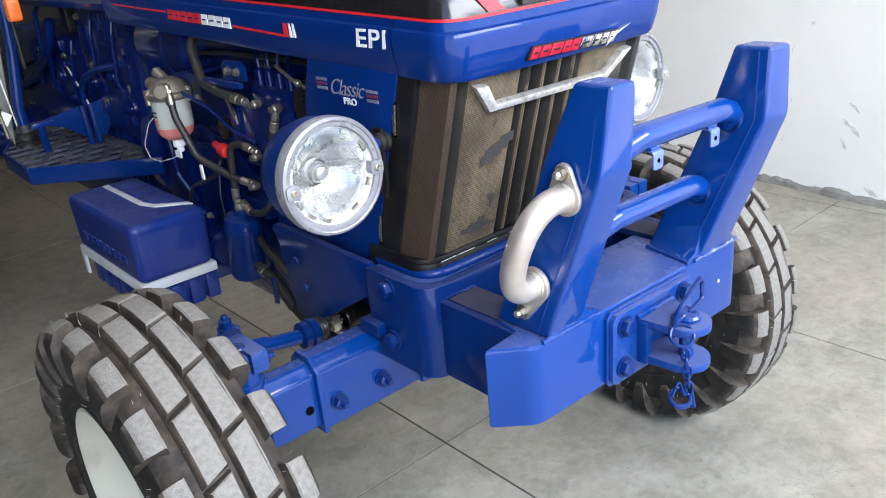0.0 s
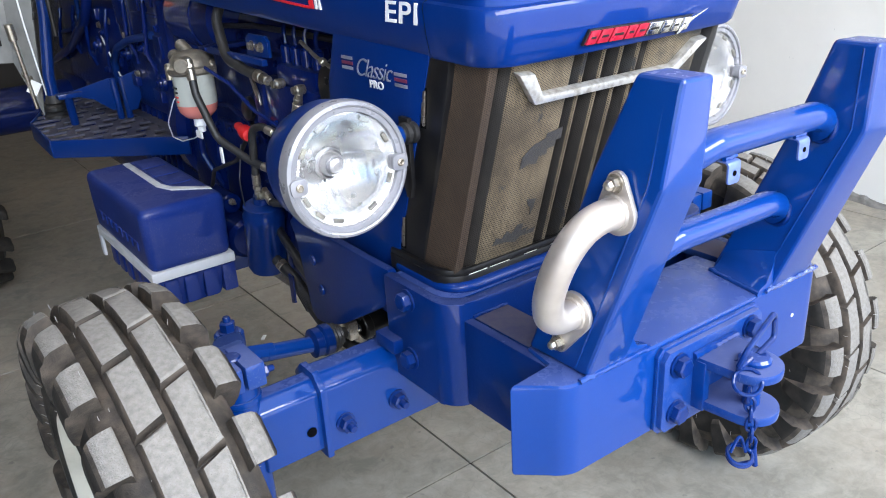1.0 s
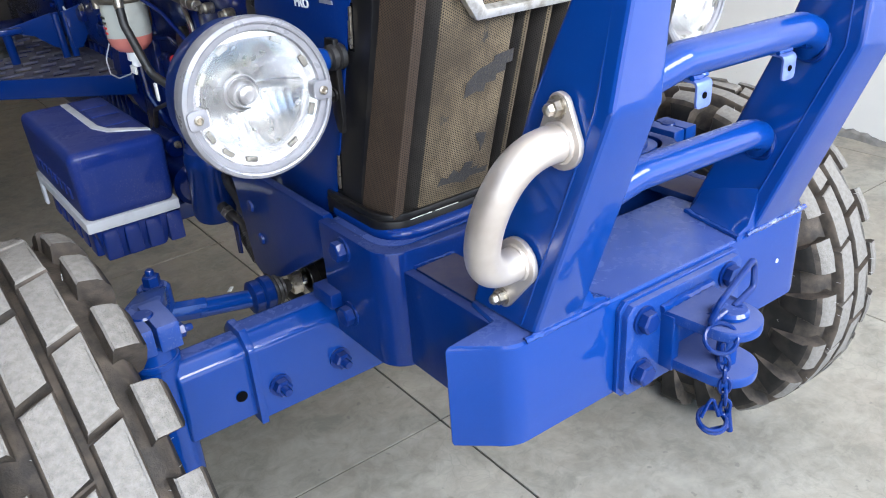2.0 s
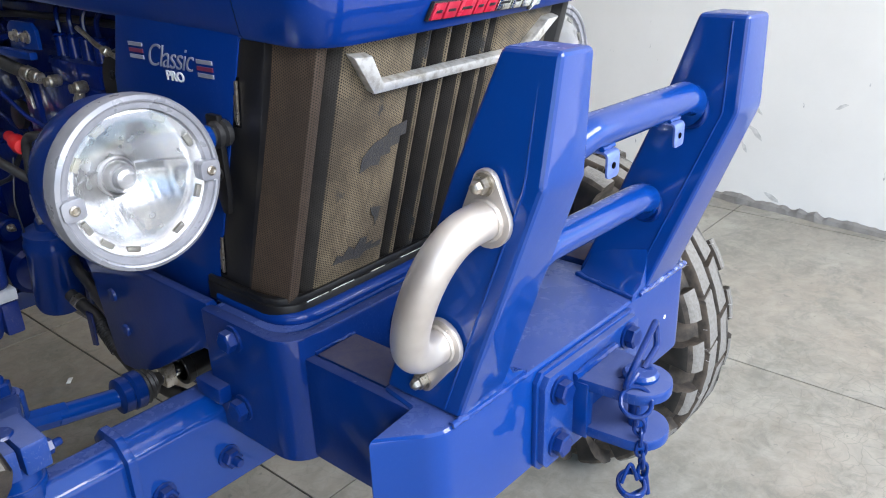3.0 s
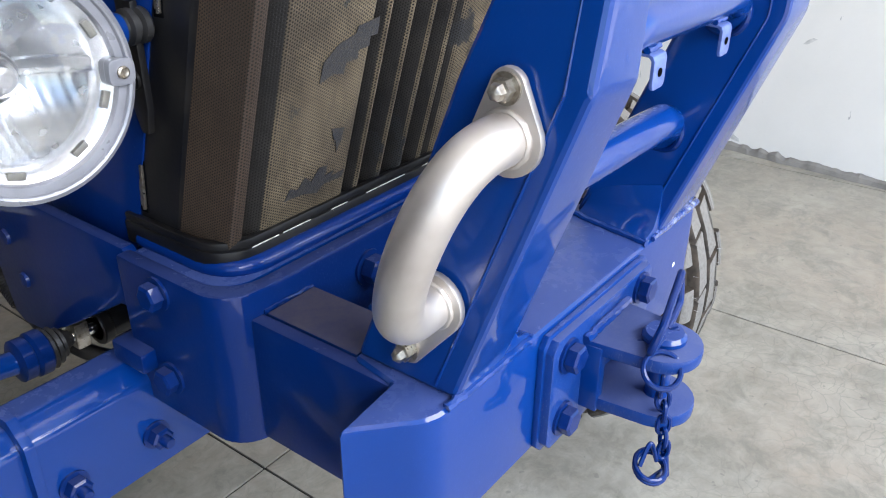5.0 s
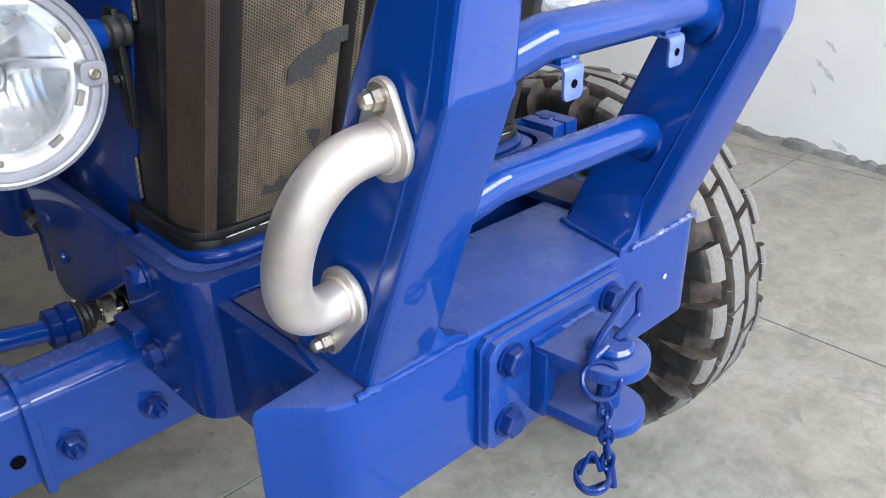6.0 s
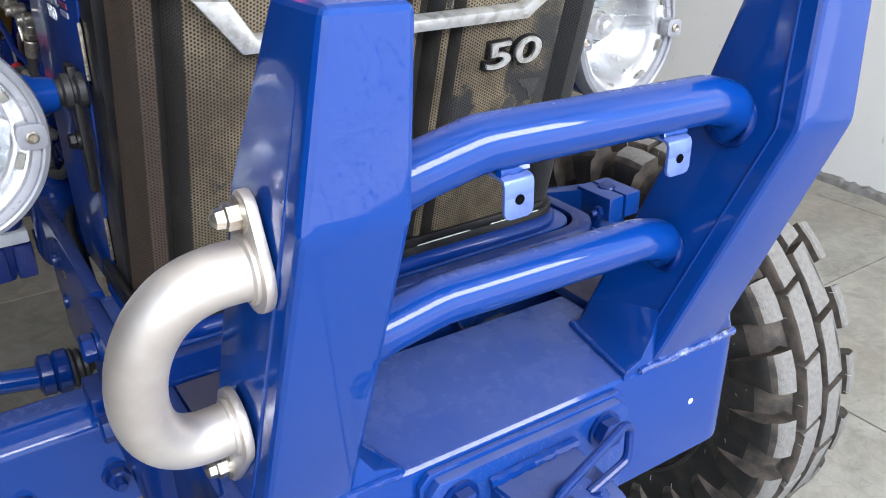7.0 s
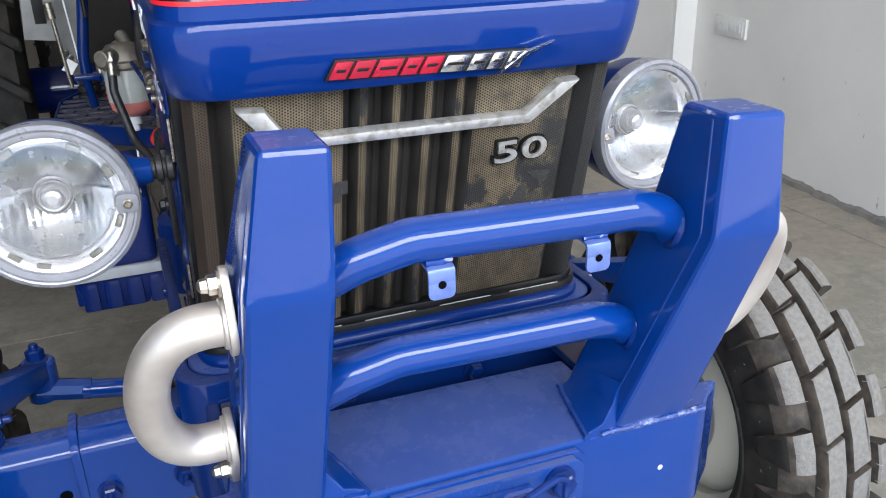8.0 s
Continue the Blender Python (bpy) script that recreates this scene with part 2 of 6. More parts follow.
def concrete(name):
    """Polished grey concrete slab with crazing, mottling and drifts of dust, tinted towards the back for reflected
    brown light.
    """
    m, n, l, b = material(name)
    geo, info = n.new("ShaderNodeNewGeometry"), n.new("ShaderNodeObjectInfo")
    vec = geo.outputs["Position"]
    warp = n.new("ShaderNodeVectorMath")
    warp.operation = "MULTIPLY_ADD"
    nt = n.new("ShaderNodeTexNoise")
    nt.inputs["Scale"].default_value, nt.inputs["Detail"].default_value = 9, 3
    l.new(vec, nt.inputs["Vector"])
    l.new(nt.outputs["Color"], warp.inputs[0])
    warp.inputs[1].default_value = (0.10, 0.10, 0.0)
    l.new(vec, warp.inputs[2])
    crack = n.new("ShaderNodeTexVoronoi")
    crack.feature = "DISTANCE_TO_EDGE"
    crack.inputs["Scale"].default_value = 27
    l.new(warp.outputs[0], crack.inputs["Vector"])
    vein = ramp(n, l, crack.outputs["Distance"], 0.0, 0.05, (1, 1, 1, 1), (0, 0, 0, 1))
    mottle = noise_tex(n, l, vec, 3.2, 8.0, 0.66)
    grain = noise_tex(n, l, vec, 60, 5.0, 0.7)
    base = mix(n, l, ramp(n, l, mottle, 0.40, 0.62), (0.165, 0.152, 0.123), (0.350, 0.332, 0.283))
    base = mix(n, l, ramp(n, l, noise_tex(n, l, vec, 0.9, 6.0, 0.62), 0.42, 0.66), base, (0.30, 0.245, 0.19))
    # Browns with distance back: the room's brown reflection painted into the floor.
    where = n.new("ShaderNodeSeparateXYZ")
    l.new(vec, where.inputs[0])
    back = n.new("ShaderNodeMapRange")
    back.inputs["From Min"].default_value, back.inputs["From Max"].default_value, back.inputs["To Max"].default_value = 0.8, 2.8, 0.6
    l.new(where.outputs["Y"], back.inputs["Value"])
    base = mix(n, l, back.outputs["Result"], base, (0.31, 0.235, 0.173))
    base = mix(n, l, value(n, l, grain, 0.0, 0.35), base, (0.40, 0.38, 0.33))
    fade = n.new("ShaderNodeMath")
    fade.operation = "MULTIPLY"
    l.new(vein, fade.inputs[0])
    l.new(value(n, l, ramp(n, l, noise_tex(n, l, vec, 1.3, 4.0, 0.6), 0.42, 0.62), 0.03, 0.5), fade.inputs[1])
    base = mix(n, l, fade.outputs[0], base, (0.13, 0.13, 0.112))
    stain = ramp(n, l, noise_tex(n, l, warp.outputs[0], 7.0, 9.0, 0.72), 0.50, 0.61)
    base = mix(n, l, value(n, l, stain, 0.0, 0.8), base, (0.19, 0.182, 0.152))
    cloud = ramp(n, l, noise_tex(n, l, warp.outputs[0], 15.0, 6.0, 0.62), 0.40, 0.62)
    base = mix(n, l, value(n, l, cloud, 0.30, 0.0), base, (0.15, 0.145, 0.12))
    drift = ramp(n, l, noise_tex(n, l, warp.outputs[0], 24.0, 8.0, 0.7), 0.45, 0.68)
    base = mix(n, l, value(n, l, drift, 0.0, 0.45), base, (0.37, 0.342, 0.285))
    pit = ramp(n, l, noise_tex(n, l, vec, 34.0, 2.0, 0.5), 0.70, 0.735)
    base = mix(n, l, value(n, l, pit, 0.0, 0.5), base, (0.13, 0.125, 0.11))
    tone = n.new("ShaderNodeHueSaturation")
    l.new(base, tone.inputs["Color"])
    l.new(value(n, l, info.outputs["Random"], 0.94, 1.05), tone.inputs["Value"])
    l.new(tone.outputs["Color"], b.inputs["Base Color"])
    l.new(value(n, l, mottle, 0.26, 0.62), b.inputs["Roughness"])
    bump(n, l, grain, 0.08, 0.002, b)
    return m


CONCRETE = concrete("polished_concrete")
JOINT = surface("dirty_joint", (0.016, 0.015, 0.013), (0.03, 0.028, 0.024), (0.8, 0.95), scale=20, relief=0.2)


def plaster(name, colour, stain):
    m, n, l, b = material(name)
    vec = coords(n, l)
    big, fine = noise_tex(n, l, vec, 1.3, 7.0, 0.6), noise_tex(n, l, vec, 70, 5.0, 0.6)
    streak = noise_tex(n, l, coords(n, l, (1, 6, 2.2)), 3.0, 4.0, 0.75)
    base = mix(n, l, ramp(n, l, big, 0.35, 0.75), colour, stain)
    base = mix(n, l, ramp(n, l, streak, 0.685, 0.73), base, (0.42, 0.42, 0.42))
    l.new(base, b.inputs["Base Color"])
    b.inputs["Roughness"].default_value = 0.75
    bump(n, l, fine, 0.15, 0.004, b)
    return m


PLASTER = plaster("white_plaster", (0.835, 0.82, 0.79), (0.745, 0.73, 0.70))
# Near-black base colour stands for the unlit back of the room.
UNLIT_PLASTER = plaster("unlit_brown_plaster", (0.030, 0.025, 0.021), (0.02, 0.017, 0.015))
DRAB = plaster("drab_grey_plaster", (0.46, 0.44, 0.42), (0.38, 0.365, 0.35))
SKIRT = surface("rough_cement_edge", (0.20, 0.19, 0.175), (0.13, 0.125, 0.115), (0.8, 0.95), scale=25, fine=90, relief=0.8)
SCUFF = surface("grey_scuff", (0.50, 0.495, 0.48), (0.70, 0.69, 0.67), (0.8, 0.95), scale=60, relief=0.2, amount=(0.35, 0.65))
SWITCH = surface("white_switch_plastic", (0.74, 0.74, 0.72), (0.68, 0.68, 0.66), (0.3, 0.4), scale=20, relief=0.02)
ASPHALT = surface("pale_paving", (0.30, 0.295, 0.285), (0.25, 0.245, 0.24), (0.8, 0.95), scale=4, fine=60, relief=0.4)


# ---- geometry helpers ----
def part(name, bm, mat, parent=None, label="", flat=False, sharp=35):
    me = bpy.data.meshes.new(name)
    bmesh.ops.recalc_face_normals(bm, faces=bm.faces)
    bm.to_mesh(me)
    bm.free()
    for mt in mat if isinstance(mat, (list, tuple)) else (mat,):
        me.materials.append(mt)
    if not flat:
        me.shade_smooth()
        me.set_sharp_from_angle(angle=radians(sharp))
    ob = new(name, me)
    ob.parent = parent
    return tagged(ob, label)


def merged(*parts):
    """One bmesh out of several."""
    out = bmesh.new()
    for bm in parts:
        me = bpy.data.meshes.new("tmp")
        bm.to_mesh(me)
        bm.free()
        out.from_mesh(me)
        bpy.data.meshes.remove(me)
    return out


def bevelled(bm, width, segments=2, angle=30):
    if width:
        edges = [e for e in bm.edges if len(e.link_faces) == 2 and e.calc_face_angle(0) > radians(angle)]
        bmesh.ops.bevel(bm, geom=edges, offset=width, segments=segments, profile=0.6, affect="EDGES", clamp_overlap=True)
    return bm


def block(x0, x1, y0, y1, z0, z1, bev=0.003, seg=2):
    bm = bmesh.new()
    bmesh.ops.create_cube(bm, size=1, matrix=Matrix.Translation(((x0 + x1) / 2, (y0 + y1) / 2, (z0 + z1) / 2)) @ Matrix.Diagonal((x1 - x0, y1 - y0, z1 - z0, 1)))
    return bevelled(bm, bev, seg)


def prism(outline, axis, lo, hi, bev=0.003, seg=2):
    """A polygon of (a, b) pairs extruded along an axis: x takes (y, z), y takes (x, z), z takes (x, y)."""
    put = {"x": lambda a, b, c: (c, a, b), "y": lambda a, b, c: (a, c, b), "z": lambda a, b, c: (a, b, c)}[axis]
    bm = bmesh.new()
    low, high = [bm.verts.new(put(a, b, lo)) for a, b in outline], [bm.verts.new(put(a, b, hi)) for a, b in outline]
    bm.faces.new(low), bm.faces.new(high[::-1])
    for i in range(len(outline)):
        j = (i + 1) % len(outline)
        bm.faces.new((low[i], high[i], high[j], low[j]))
    bmesh.ops.recalc_face_normals(bm, faces=bm.faces)
    return bevelled(bm, bev, seg)


def hull8(bottom, top, bev=0.004):
    """A solid between two four-cornered rings."""
    bm = bmesh.new()
    a, b = [bm.verts.new(p) for p in bottom], [bm.verts.new(p) for p in top]
    bm.faces.new(a), bm.faces.new(b[::-1])
    for i in range(len(a)):
        j = (i + 1) % len(a)
        bm.faces.new((a[i], b[i], b[j], a[j]))
    bmesh.ops.recalc_face_normals(bm, faces=bm.faces)
    return bevelled(bm, bev)


def turned(profile, base, way, seg=32, cap=True):
    """A lathe shape: (radius, distance along way) pairs turned round the line from base."""
    q = Vector(way).to_track_quat("Z", "Y").to_matrix()
    bm, rings = bmesh.new(), []
    for r, d in profile:
        if r < 1e-6:
            rings.append([bm.verts.new(Vector(base) + q @ Vector((0, 0, d)))])
        else:
            rings.append([bm.verts.new(Vector(base) + q @ Vector((r * math.cos(2 * math.pi * k / seg), r * math.sin(2 * math.pi * k / seg), d))) for k in range(seg)])
    for a, b in zip(rings, rings[1:]):
        for k in range(seg):
            j = (k + 1) % seg
            ring = [a[k % len(a)], a[j % len(a)], b[j % len(b)], b[k % len(b)]]
            ring = list(dict.fromkeys(ring))
            if len(ring) > 2:
                bm.faces.new(ring)
    if cap:
        for r in (rings[0], rings[-1]):
            if len(r) > 2:
                bm.faces.new(r)
    return bm


def rod(p0, p1, r, seg=20, bev=0.0015):
    d = (Vector(p1) - Vector(p0)).length
    bev = min(bev, r * 0.4, d * 0.4)
    return turned([(r - bev, 0), (r, bev), (r, d - bev), (r - bev, d)], p0, Vector(p1) - Vector(p0), seg)


def rounded_path(points, radius, steps=8):
    pts = [Vector(p) for p in points]
    out = [pts[0]]
    for a, p, b in zip(pts, pts[1:], pts[2:]):
        u, v = (a - p).normalized(), (b - p).normalized()
        half = u.angle(v) / 2
        cut = min(radius / max(math.tan(half), 1e-3), (a - p).length * 0.49, (b - p).length * 0.49)
        s, e = p + u * cut, p + v * cut
        for k in range(steps + 1):
            t = k / steps
            out.append(s * (1 - t) ** 2 + p * 2 * t * (1 - t) + e * t * t)
    return out + [pts[-1]]


def tube(points, r, radius=0.03, seg=16, steps=8, closed=False):
    path = rounded_path(points, radius, steps) if radius else [Vector(p) for p in points]
    bm, rings, normal = bmesh.new(), [], None
    for i, p in enumerate(path):
        if closed:
            d = (path[(i + 1) % len(path)] - path[i - 1]).normalized()
        else:
            d = (path[min(i + 1, len(path) - 1)] - path[max(i - 1, 0)]).normalized()
        if normal is None:
            normal = d.orthogonal().normalized()
        normal = (normal - d * normal.dot(d)).normalized()
        side = d.cross(normal)
        rings.append([bm.verts.new(p + r * (math.cos(2 * math.pi * k / seg) * normal + math.sin(2 * math.pi * k / seg) * side)) for k in range(seg)])
    pairs = list(zip(rings, rings[1:])) + ([(rings[-1], rings[0])] if closed else [])
    for a, b in pairs:
        for k in range(seg):
            j = (k + 1) % seg
            bm.faces.new((a[k], a[j], b[j], b[k]))
    if not closed:
        bm.faces.new(rings[0]), bm.faces.new(rings[-1])
    return bm


def weld(points, r, seed=1):
    """An uneven run of weld along a line."""
    pts = [Vector(p) for p in points]
    total, out = sum((b - a).length for a, b in zip(pts, pts[1:])), []
    for a, b in zip(pts, pts[1:]):
        n = max(2, int((b - a).length / 0.004))
        for k in range(n):
            p = a.lerp(b, k / n)
            out.append(p + 0.0012 * Vector((noise.noise(p * 210 + Vector((seed, 0, 0))), noise.noise(p * 190), noise.noise(p * 230))))
    bm = tube(out + [pts[-1]], r, 0, 8)
    for v in bm.verts:
        v.co += 0.0009 * noise.noise(v.co * 400) * Vector((1, 1, 1))
    return bm


def hex_bolt(base, way, across=0.022, head=0.010, washer=True, stud=0.0):
    r = across / math.sqrt(3)
    w = 0.003 if washer else 0.0
    prof = [(r - 0.0015, w), (r, w + 0.001), (r, w + head - 0.002), (r - 0.003, w + head)]
    bits = [turned(prof, base, way, 6)]
    if washer:
        bits.append(turned([(r * 1.25, 0), (r * 1.25, w), (r * 0.5, w)], base, way, 20))
    if stud:
        bits.append(turned([(r * 0.5, w + head - 0.001), (r * 0.5, w + head + stud), (r * 0.4, w + head + stud + 0.002)], base, way, 14))
    return merged(*bits)


def lettering(name, words, size, matrix, mat, parent, depth=0.0008, slant=0.0, wide=1.0, spacing=1.0, label="", bold=0.0):
    cu = bpy.data.curves.new(name, "FONT")
    cu.body, cu.size, cu.extrude, cu.shear, cu.space_character = words, size, depth, slant, spacing
    cu.offset = bold
    cu.align_x, cu.align_y = "CENTER", "CENTER"
    tmp = new("tmp", cu)
    bpy.context.view_layer.update()
    me = bpy.data.meshes.new_from_object(tmp.evaluated_get(bpy.context.evaluated_depsgraph_get()))
    bpy.data.objects.remove(tmp)
    me.transform(Matrix.Diagonal((wide, 1, 1, 1)))
    me.materials.clear()
    me.materials.append(mat)
    ob = new(name, me)
    ob.matrix_world = matrix
    ob.parent = parent
    return tagged(ob, label)


def axes(o, right, up):
    """A matrix at o whose x runs right and y up."""
    r, u = Vector(right).normalized(), Vector(up).normalized()
    n = r.cross(u).normalized()
    u = n.cross(r)
    return Matrix(((r.x, u.x, n.x, o[0]), (r.y, u.y, n.y, o[1]), (r.z, u.z, n.z, o[2]), (0, 0, 0, 1)))


# ---- the room ----
EAST, WEST, NORTH, SOUTH, HIGH = 2.455, -4.2, 6.6, -1.4, 3.4
SKEW = Matrix.Translation((EAST, 0, 0)) @ Matrix.Rotation(radians(-5.6), 4, "Z") @ Matrix.Translation((-EAST, 0, 0))  # the side wall runs askew to the tractor
FAR = EAST + 0.75


def wall(name, x0, x1, y0, y1, mat, label, askew=False):
    ob = tagged(part(name, block(x0, x1, y0, y1, 0, HIGH, 0), mat, None, flat=True), label, "wall", kind="structure")
    if askew:
        ob.matrix_world = SKEW
    return ob


floor = tagged(part("floor", block(WEST, FAR, SOUTH, NORTH, -0.2, -0.004, 0), JOINT, None, flat=True), "grey polished concrete floor cut into large slabs", "floor", kind="structure")
wall("wall_east", EAST, EAST + 0.2, SOUTH - 0.1, NORTH + 0.1, PLASTER, "white plastered wall with grey scuffs and stains", True)
wall("wall_back", 1.08, EAST + 0.4, 3.27, 3.45, DRAB, "drab grey plastered cross wall behind the tractor")
wall("pillar", EAST - 0.13, EAST, 3.24, 3.37, PLASTER, "white plastered pillar in the corner", True)
wall("wall_west", WEST - 0.2, WEST, SOUTH, NORTH, UNLIT_PLASTER, "brown plastered side wall, darkened to stand for the unlit room")
wall("wall_north", WEST, FAR, NORTH, NORTH + 0.2, UNLIT_PLASTER, "brown plastered back wall, darkened to stand for the unlit room")
tagged(part("ceiling", block(WEST, FAR, SOUTH, NORTH, HIGH, HIGH + 0.2, 0), PLASTER, None, flat=True), "plain white ceiling slab", "ceiling", kind="structure")
tagged(part("lintel", block(WEST, FAR, SOUTH - 0.2, SOUTH, 3.1, HIGH + 0.2, 0), PLASTER, None, flat=True), "white lintel over the open shop front", "lintel", kind="structure")
tagged(part("ground", block(-120, 120, -200, SOUTH, -0.4, -0.05, 0), ASPHALT, None, flat=True), "grey paved forecourt outside", "ground", kind="structure")


def ragged_skirt():
    """A crumbling cement edge where the wall meets the floor."""
    bm, n = bmesh.new(), 260
    low, top = [], []
    for i in range(n + 1):
        y = SOUTH + (3.14 - SOUTH) * i / n
        h = 0.026 + 0.02 * noise.noise((y * 7, 0, 1)) + 0.012 * noise.noise((y * 31, 2, 1))
        d = 0.022 + 0.012 * noise.noise((y * 11, 5, 2))
        low.append(bm.verts.new((EAST - d - 0.012, y, -0.002)))
        top.append((bm.verts.new((EAST - d, y, max(h, 0.006) * 0.7)), bm.verts.new((EAST + 0.002, y, max(h, 0.008)))))
    for i in range(n):
        bm.faces.new((low[i], low[i + 1], top[i + 1][0], top[i][0]))
        bm.faces.new((top[i][0], top[i + 1][0], top[i + 1][1], top[i][1]))
    return bm


tagged(part("baseboard", ragged_skirt(), SKIRT, None, flat=True), "rough grey cement edge along the wall foot", "skirting", kind="structure").matrix_world = SKEW


rnd = random.Random(3)
for y, z, ln, ang in ((0.733, 0.412, 0.085, 38), (0.768, 0.345, 0.055, 40), (0.728, 0.314, 0.085, 42), (0.772, 0.245, 0.055, 58), (0.628, 0.052, 0.075, 25), (0.40, 0.47, 0.05, -30), (0.963, 0.762, 0.020, 80)):
    pts = [(a * ln / 2 * (1 + rnd.uniform(-0.2, 0.2)), b * (0.009 + rnd.uniform(-0.003, 0.004))) for a, b in ((-1, 0), (-0.5, 0.7), (0.2, 1), (1, 0.3), (0.7, -0.6), (-0.2, -1))]
    ca, sa = math.cos(radians(ang)), math.sin(radians(ang))
    tagged(part("wall_scuff", prism([(y - (p * ca - q * sa), z + 0 - (p * sa + q * ca)) for p, q in pts], "x", EAST - 0.0012, EAST + 0.002, 0), SCUFF, None, flat=True), "grey scuff mark on the white plaster", "scuff", kind="structure").matrix_world = SKEW


def switch_box():
    box = tagged(part("switch_box", block(EAST - 0.014, EAST + 0.002, 2.765, 3.04, 0.628, 0.730, 0.004), SWITCH), "white plastic switch box on the plastered wall", "switch")
    box.matrix_world = SKEW
    part("switch_plate", block(EAST - 0.019, EAST - 0.012, 2.785, 3.02, 0.644, 0.714, 0.003), SWITCH, box)
    for k in range(6):
        part("rocker", block(EAST - 0.023, EAST - 0.017, 2.80 + k * 0.035, 2.825 + k * 0.035, 0.66, 0.70, 0.002), SWITCH, box)


switch_box()

# ---- the tractor ----
tractor = tagged(new("tractor"), "royal blue farm tractor with front guard, cream wheels and dusty tyres", "tractor")
tractor.empty_display_size = 0.2


def lean(x, z):
    """The front guard hangs a little lower on one side."""
    return z - 0.022 * x


# front wheels
LUGS = 21


def tyre_carcass():
    half = [(0.222, 0.078), (0.236, 0.089), (0.262, 0.096), (0.290, 0.095), (0.325, 0.087), (0.352, 0.078), (0.366, 0.060), (0.372, 0.03), (0.373, 0.0)]
    prof = [(r, x) for r, x in half] + [(r, -x) for r, x in half[-2::-1]]
    bits = [turned(prof, (0, 0, 0), (1, 0, 0), 96, cap=False)]
    for x in (-0.098, 0.098):
        bits.append(turned([(0.243, x * 0.90), (0.247, x * 0.985), (0.252, x * 0.985), (0.256, x * 0.94)], (0, 0, 0), (1, 0, 0), 96, cap=False))
    return merged(*bits)


def wrap(bm, base):
    """Bends a flat tread piece (x across, y along, z out) round the tyre."""
    for v in bm.verts:
        a, r = v.co.y / base, base + v.co.z
        v.co = (v.co.x, r * math.sin(a), r * math.cos(a))
    return bm


def ringed(rings, close):
    """A solid through rings of equal length; close caps its ends."""
    bm = bmesh.new()
    rows = [[bm.verts.new(p) for p in ring] for ring in rings]
    for a, b in zip(rows, rows[1:]):
        for i in range(len(a) if close else len(a) - 1):
            j = (i + 1) % len(a)
            bm.faces.new((a[i], a[j], b[j], b[i]))
    if close:
        bm.faces.new(rows[0][::-1]), bm.faces.new(rows[-1])
    bmesh.ops.recalc_face_normals(bm, faces=bm.faces)
    return bm


def worn_tops(bm):
    for face in bm.faces:
        mid = face.calc_center_median()
        face.material_index = 0 if face.normal.z > 0.7 and mid.z > 0.004 else 2 if abs(mid.x) > 0.1025 else 1
    return wrap(bm, 0.372)


def rib_block(m):
    """A long rib block with slanted ends that slope down into the narrow cross groove; m mirrors it."""
    def outline(x0, x1, grow):
        return [(m * x0, m * (-0.056 - grow)), (m * x1, m * (-0.043 - grow)), (m * x1, 0.008 * m), (m * x1, m * (0.056 + grow * 0.3)), (m * x0, m * (0.043 + grow * 0.3)), (m * x0, -0.004 * m)]
    return worn_tops(ringed([[(x, y, z) for x, y in outline(0.0065 - o, 0.0465 + o, g)] for z, o, g in ((-0.010, 0.004, 0.010), (0.012, 0.001, 0.004), (0.0180, 0.0, 0.0015), (0.0202, -0.0018, -0.001), (0.0207, -0.0045, -0.004))], True))


def shoulder_lug(m):
    """A shoulder lug whose buttress runs down the sidewall and narrows; m mirrors it."""
    section = [(0.062, -0.014, 0.037), (0.0665, 0.016, 0.034), (0.0695, 0.0190, 0.0325), (0.080, 0.0165, 0.0325), (0.0915, 0.0128, 0.0320), (0.0980, 0.007, 0.031), (0.1025, -0.003, 0.031), (0.107, -0.011, 0.026), (0.1085, -0.028, 0.0235), (0.1075, -0.056, 0.021), (0.103, -0.080, 0.017), (0.094, -0.092, 0.012)]
    rows = [[(m * x, m * (k * h + 0.003), z - 0.0015 * abs(k) * (z > 0)) for k in (-1, -0.86, 0.0, 0.86, 1)] for x, z, h in section]
    bm = ringed(rows, False)
    for side in (0, -1):
        bm.faces.new([bm.verts.new(r[side]) for r in rows])
    bmesh.ops.remove_doubles(bm, verts=bm.verts, dist=1e-5)
    bmesh.ops.recalc_face_normals(bm, faces=bm.faces)
    return worn_tops(bm)


def piece_mesh(name, bm, mats):
    me = bpy.data.meshes.new(name)
    bm.to_mesh(me)
    bm.free()
    for mt in mats:
        me.materials.append(mt)
    me.shade_smooth()
    me.set_sharp_from_angle(angle=radians(36))
    return me


CENTRE, CENTRE_R = (piece_mesh("tread_block", rib_block(m), (TREAD, TREAD_SIDE, RUBBER)) for m in (1, -1))
SHOULDER, SHOULDER_R = (piece_mesh("shoulder_lug", shoulder_lug(m), (TREAD, TREAD_SIDE, RUBBER)) for m in (1, -1))


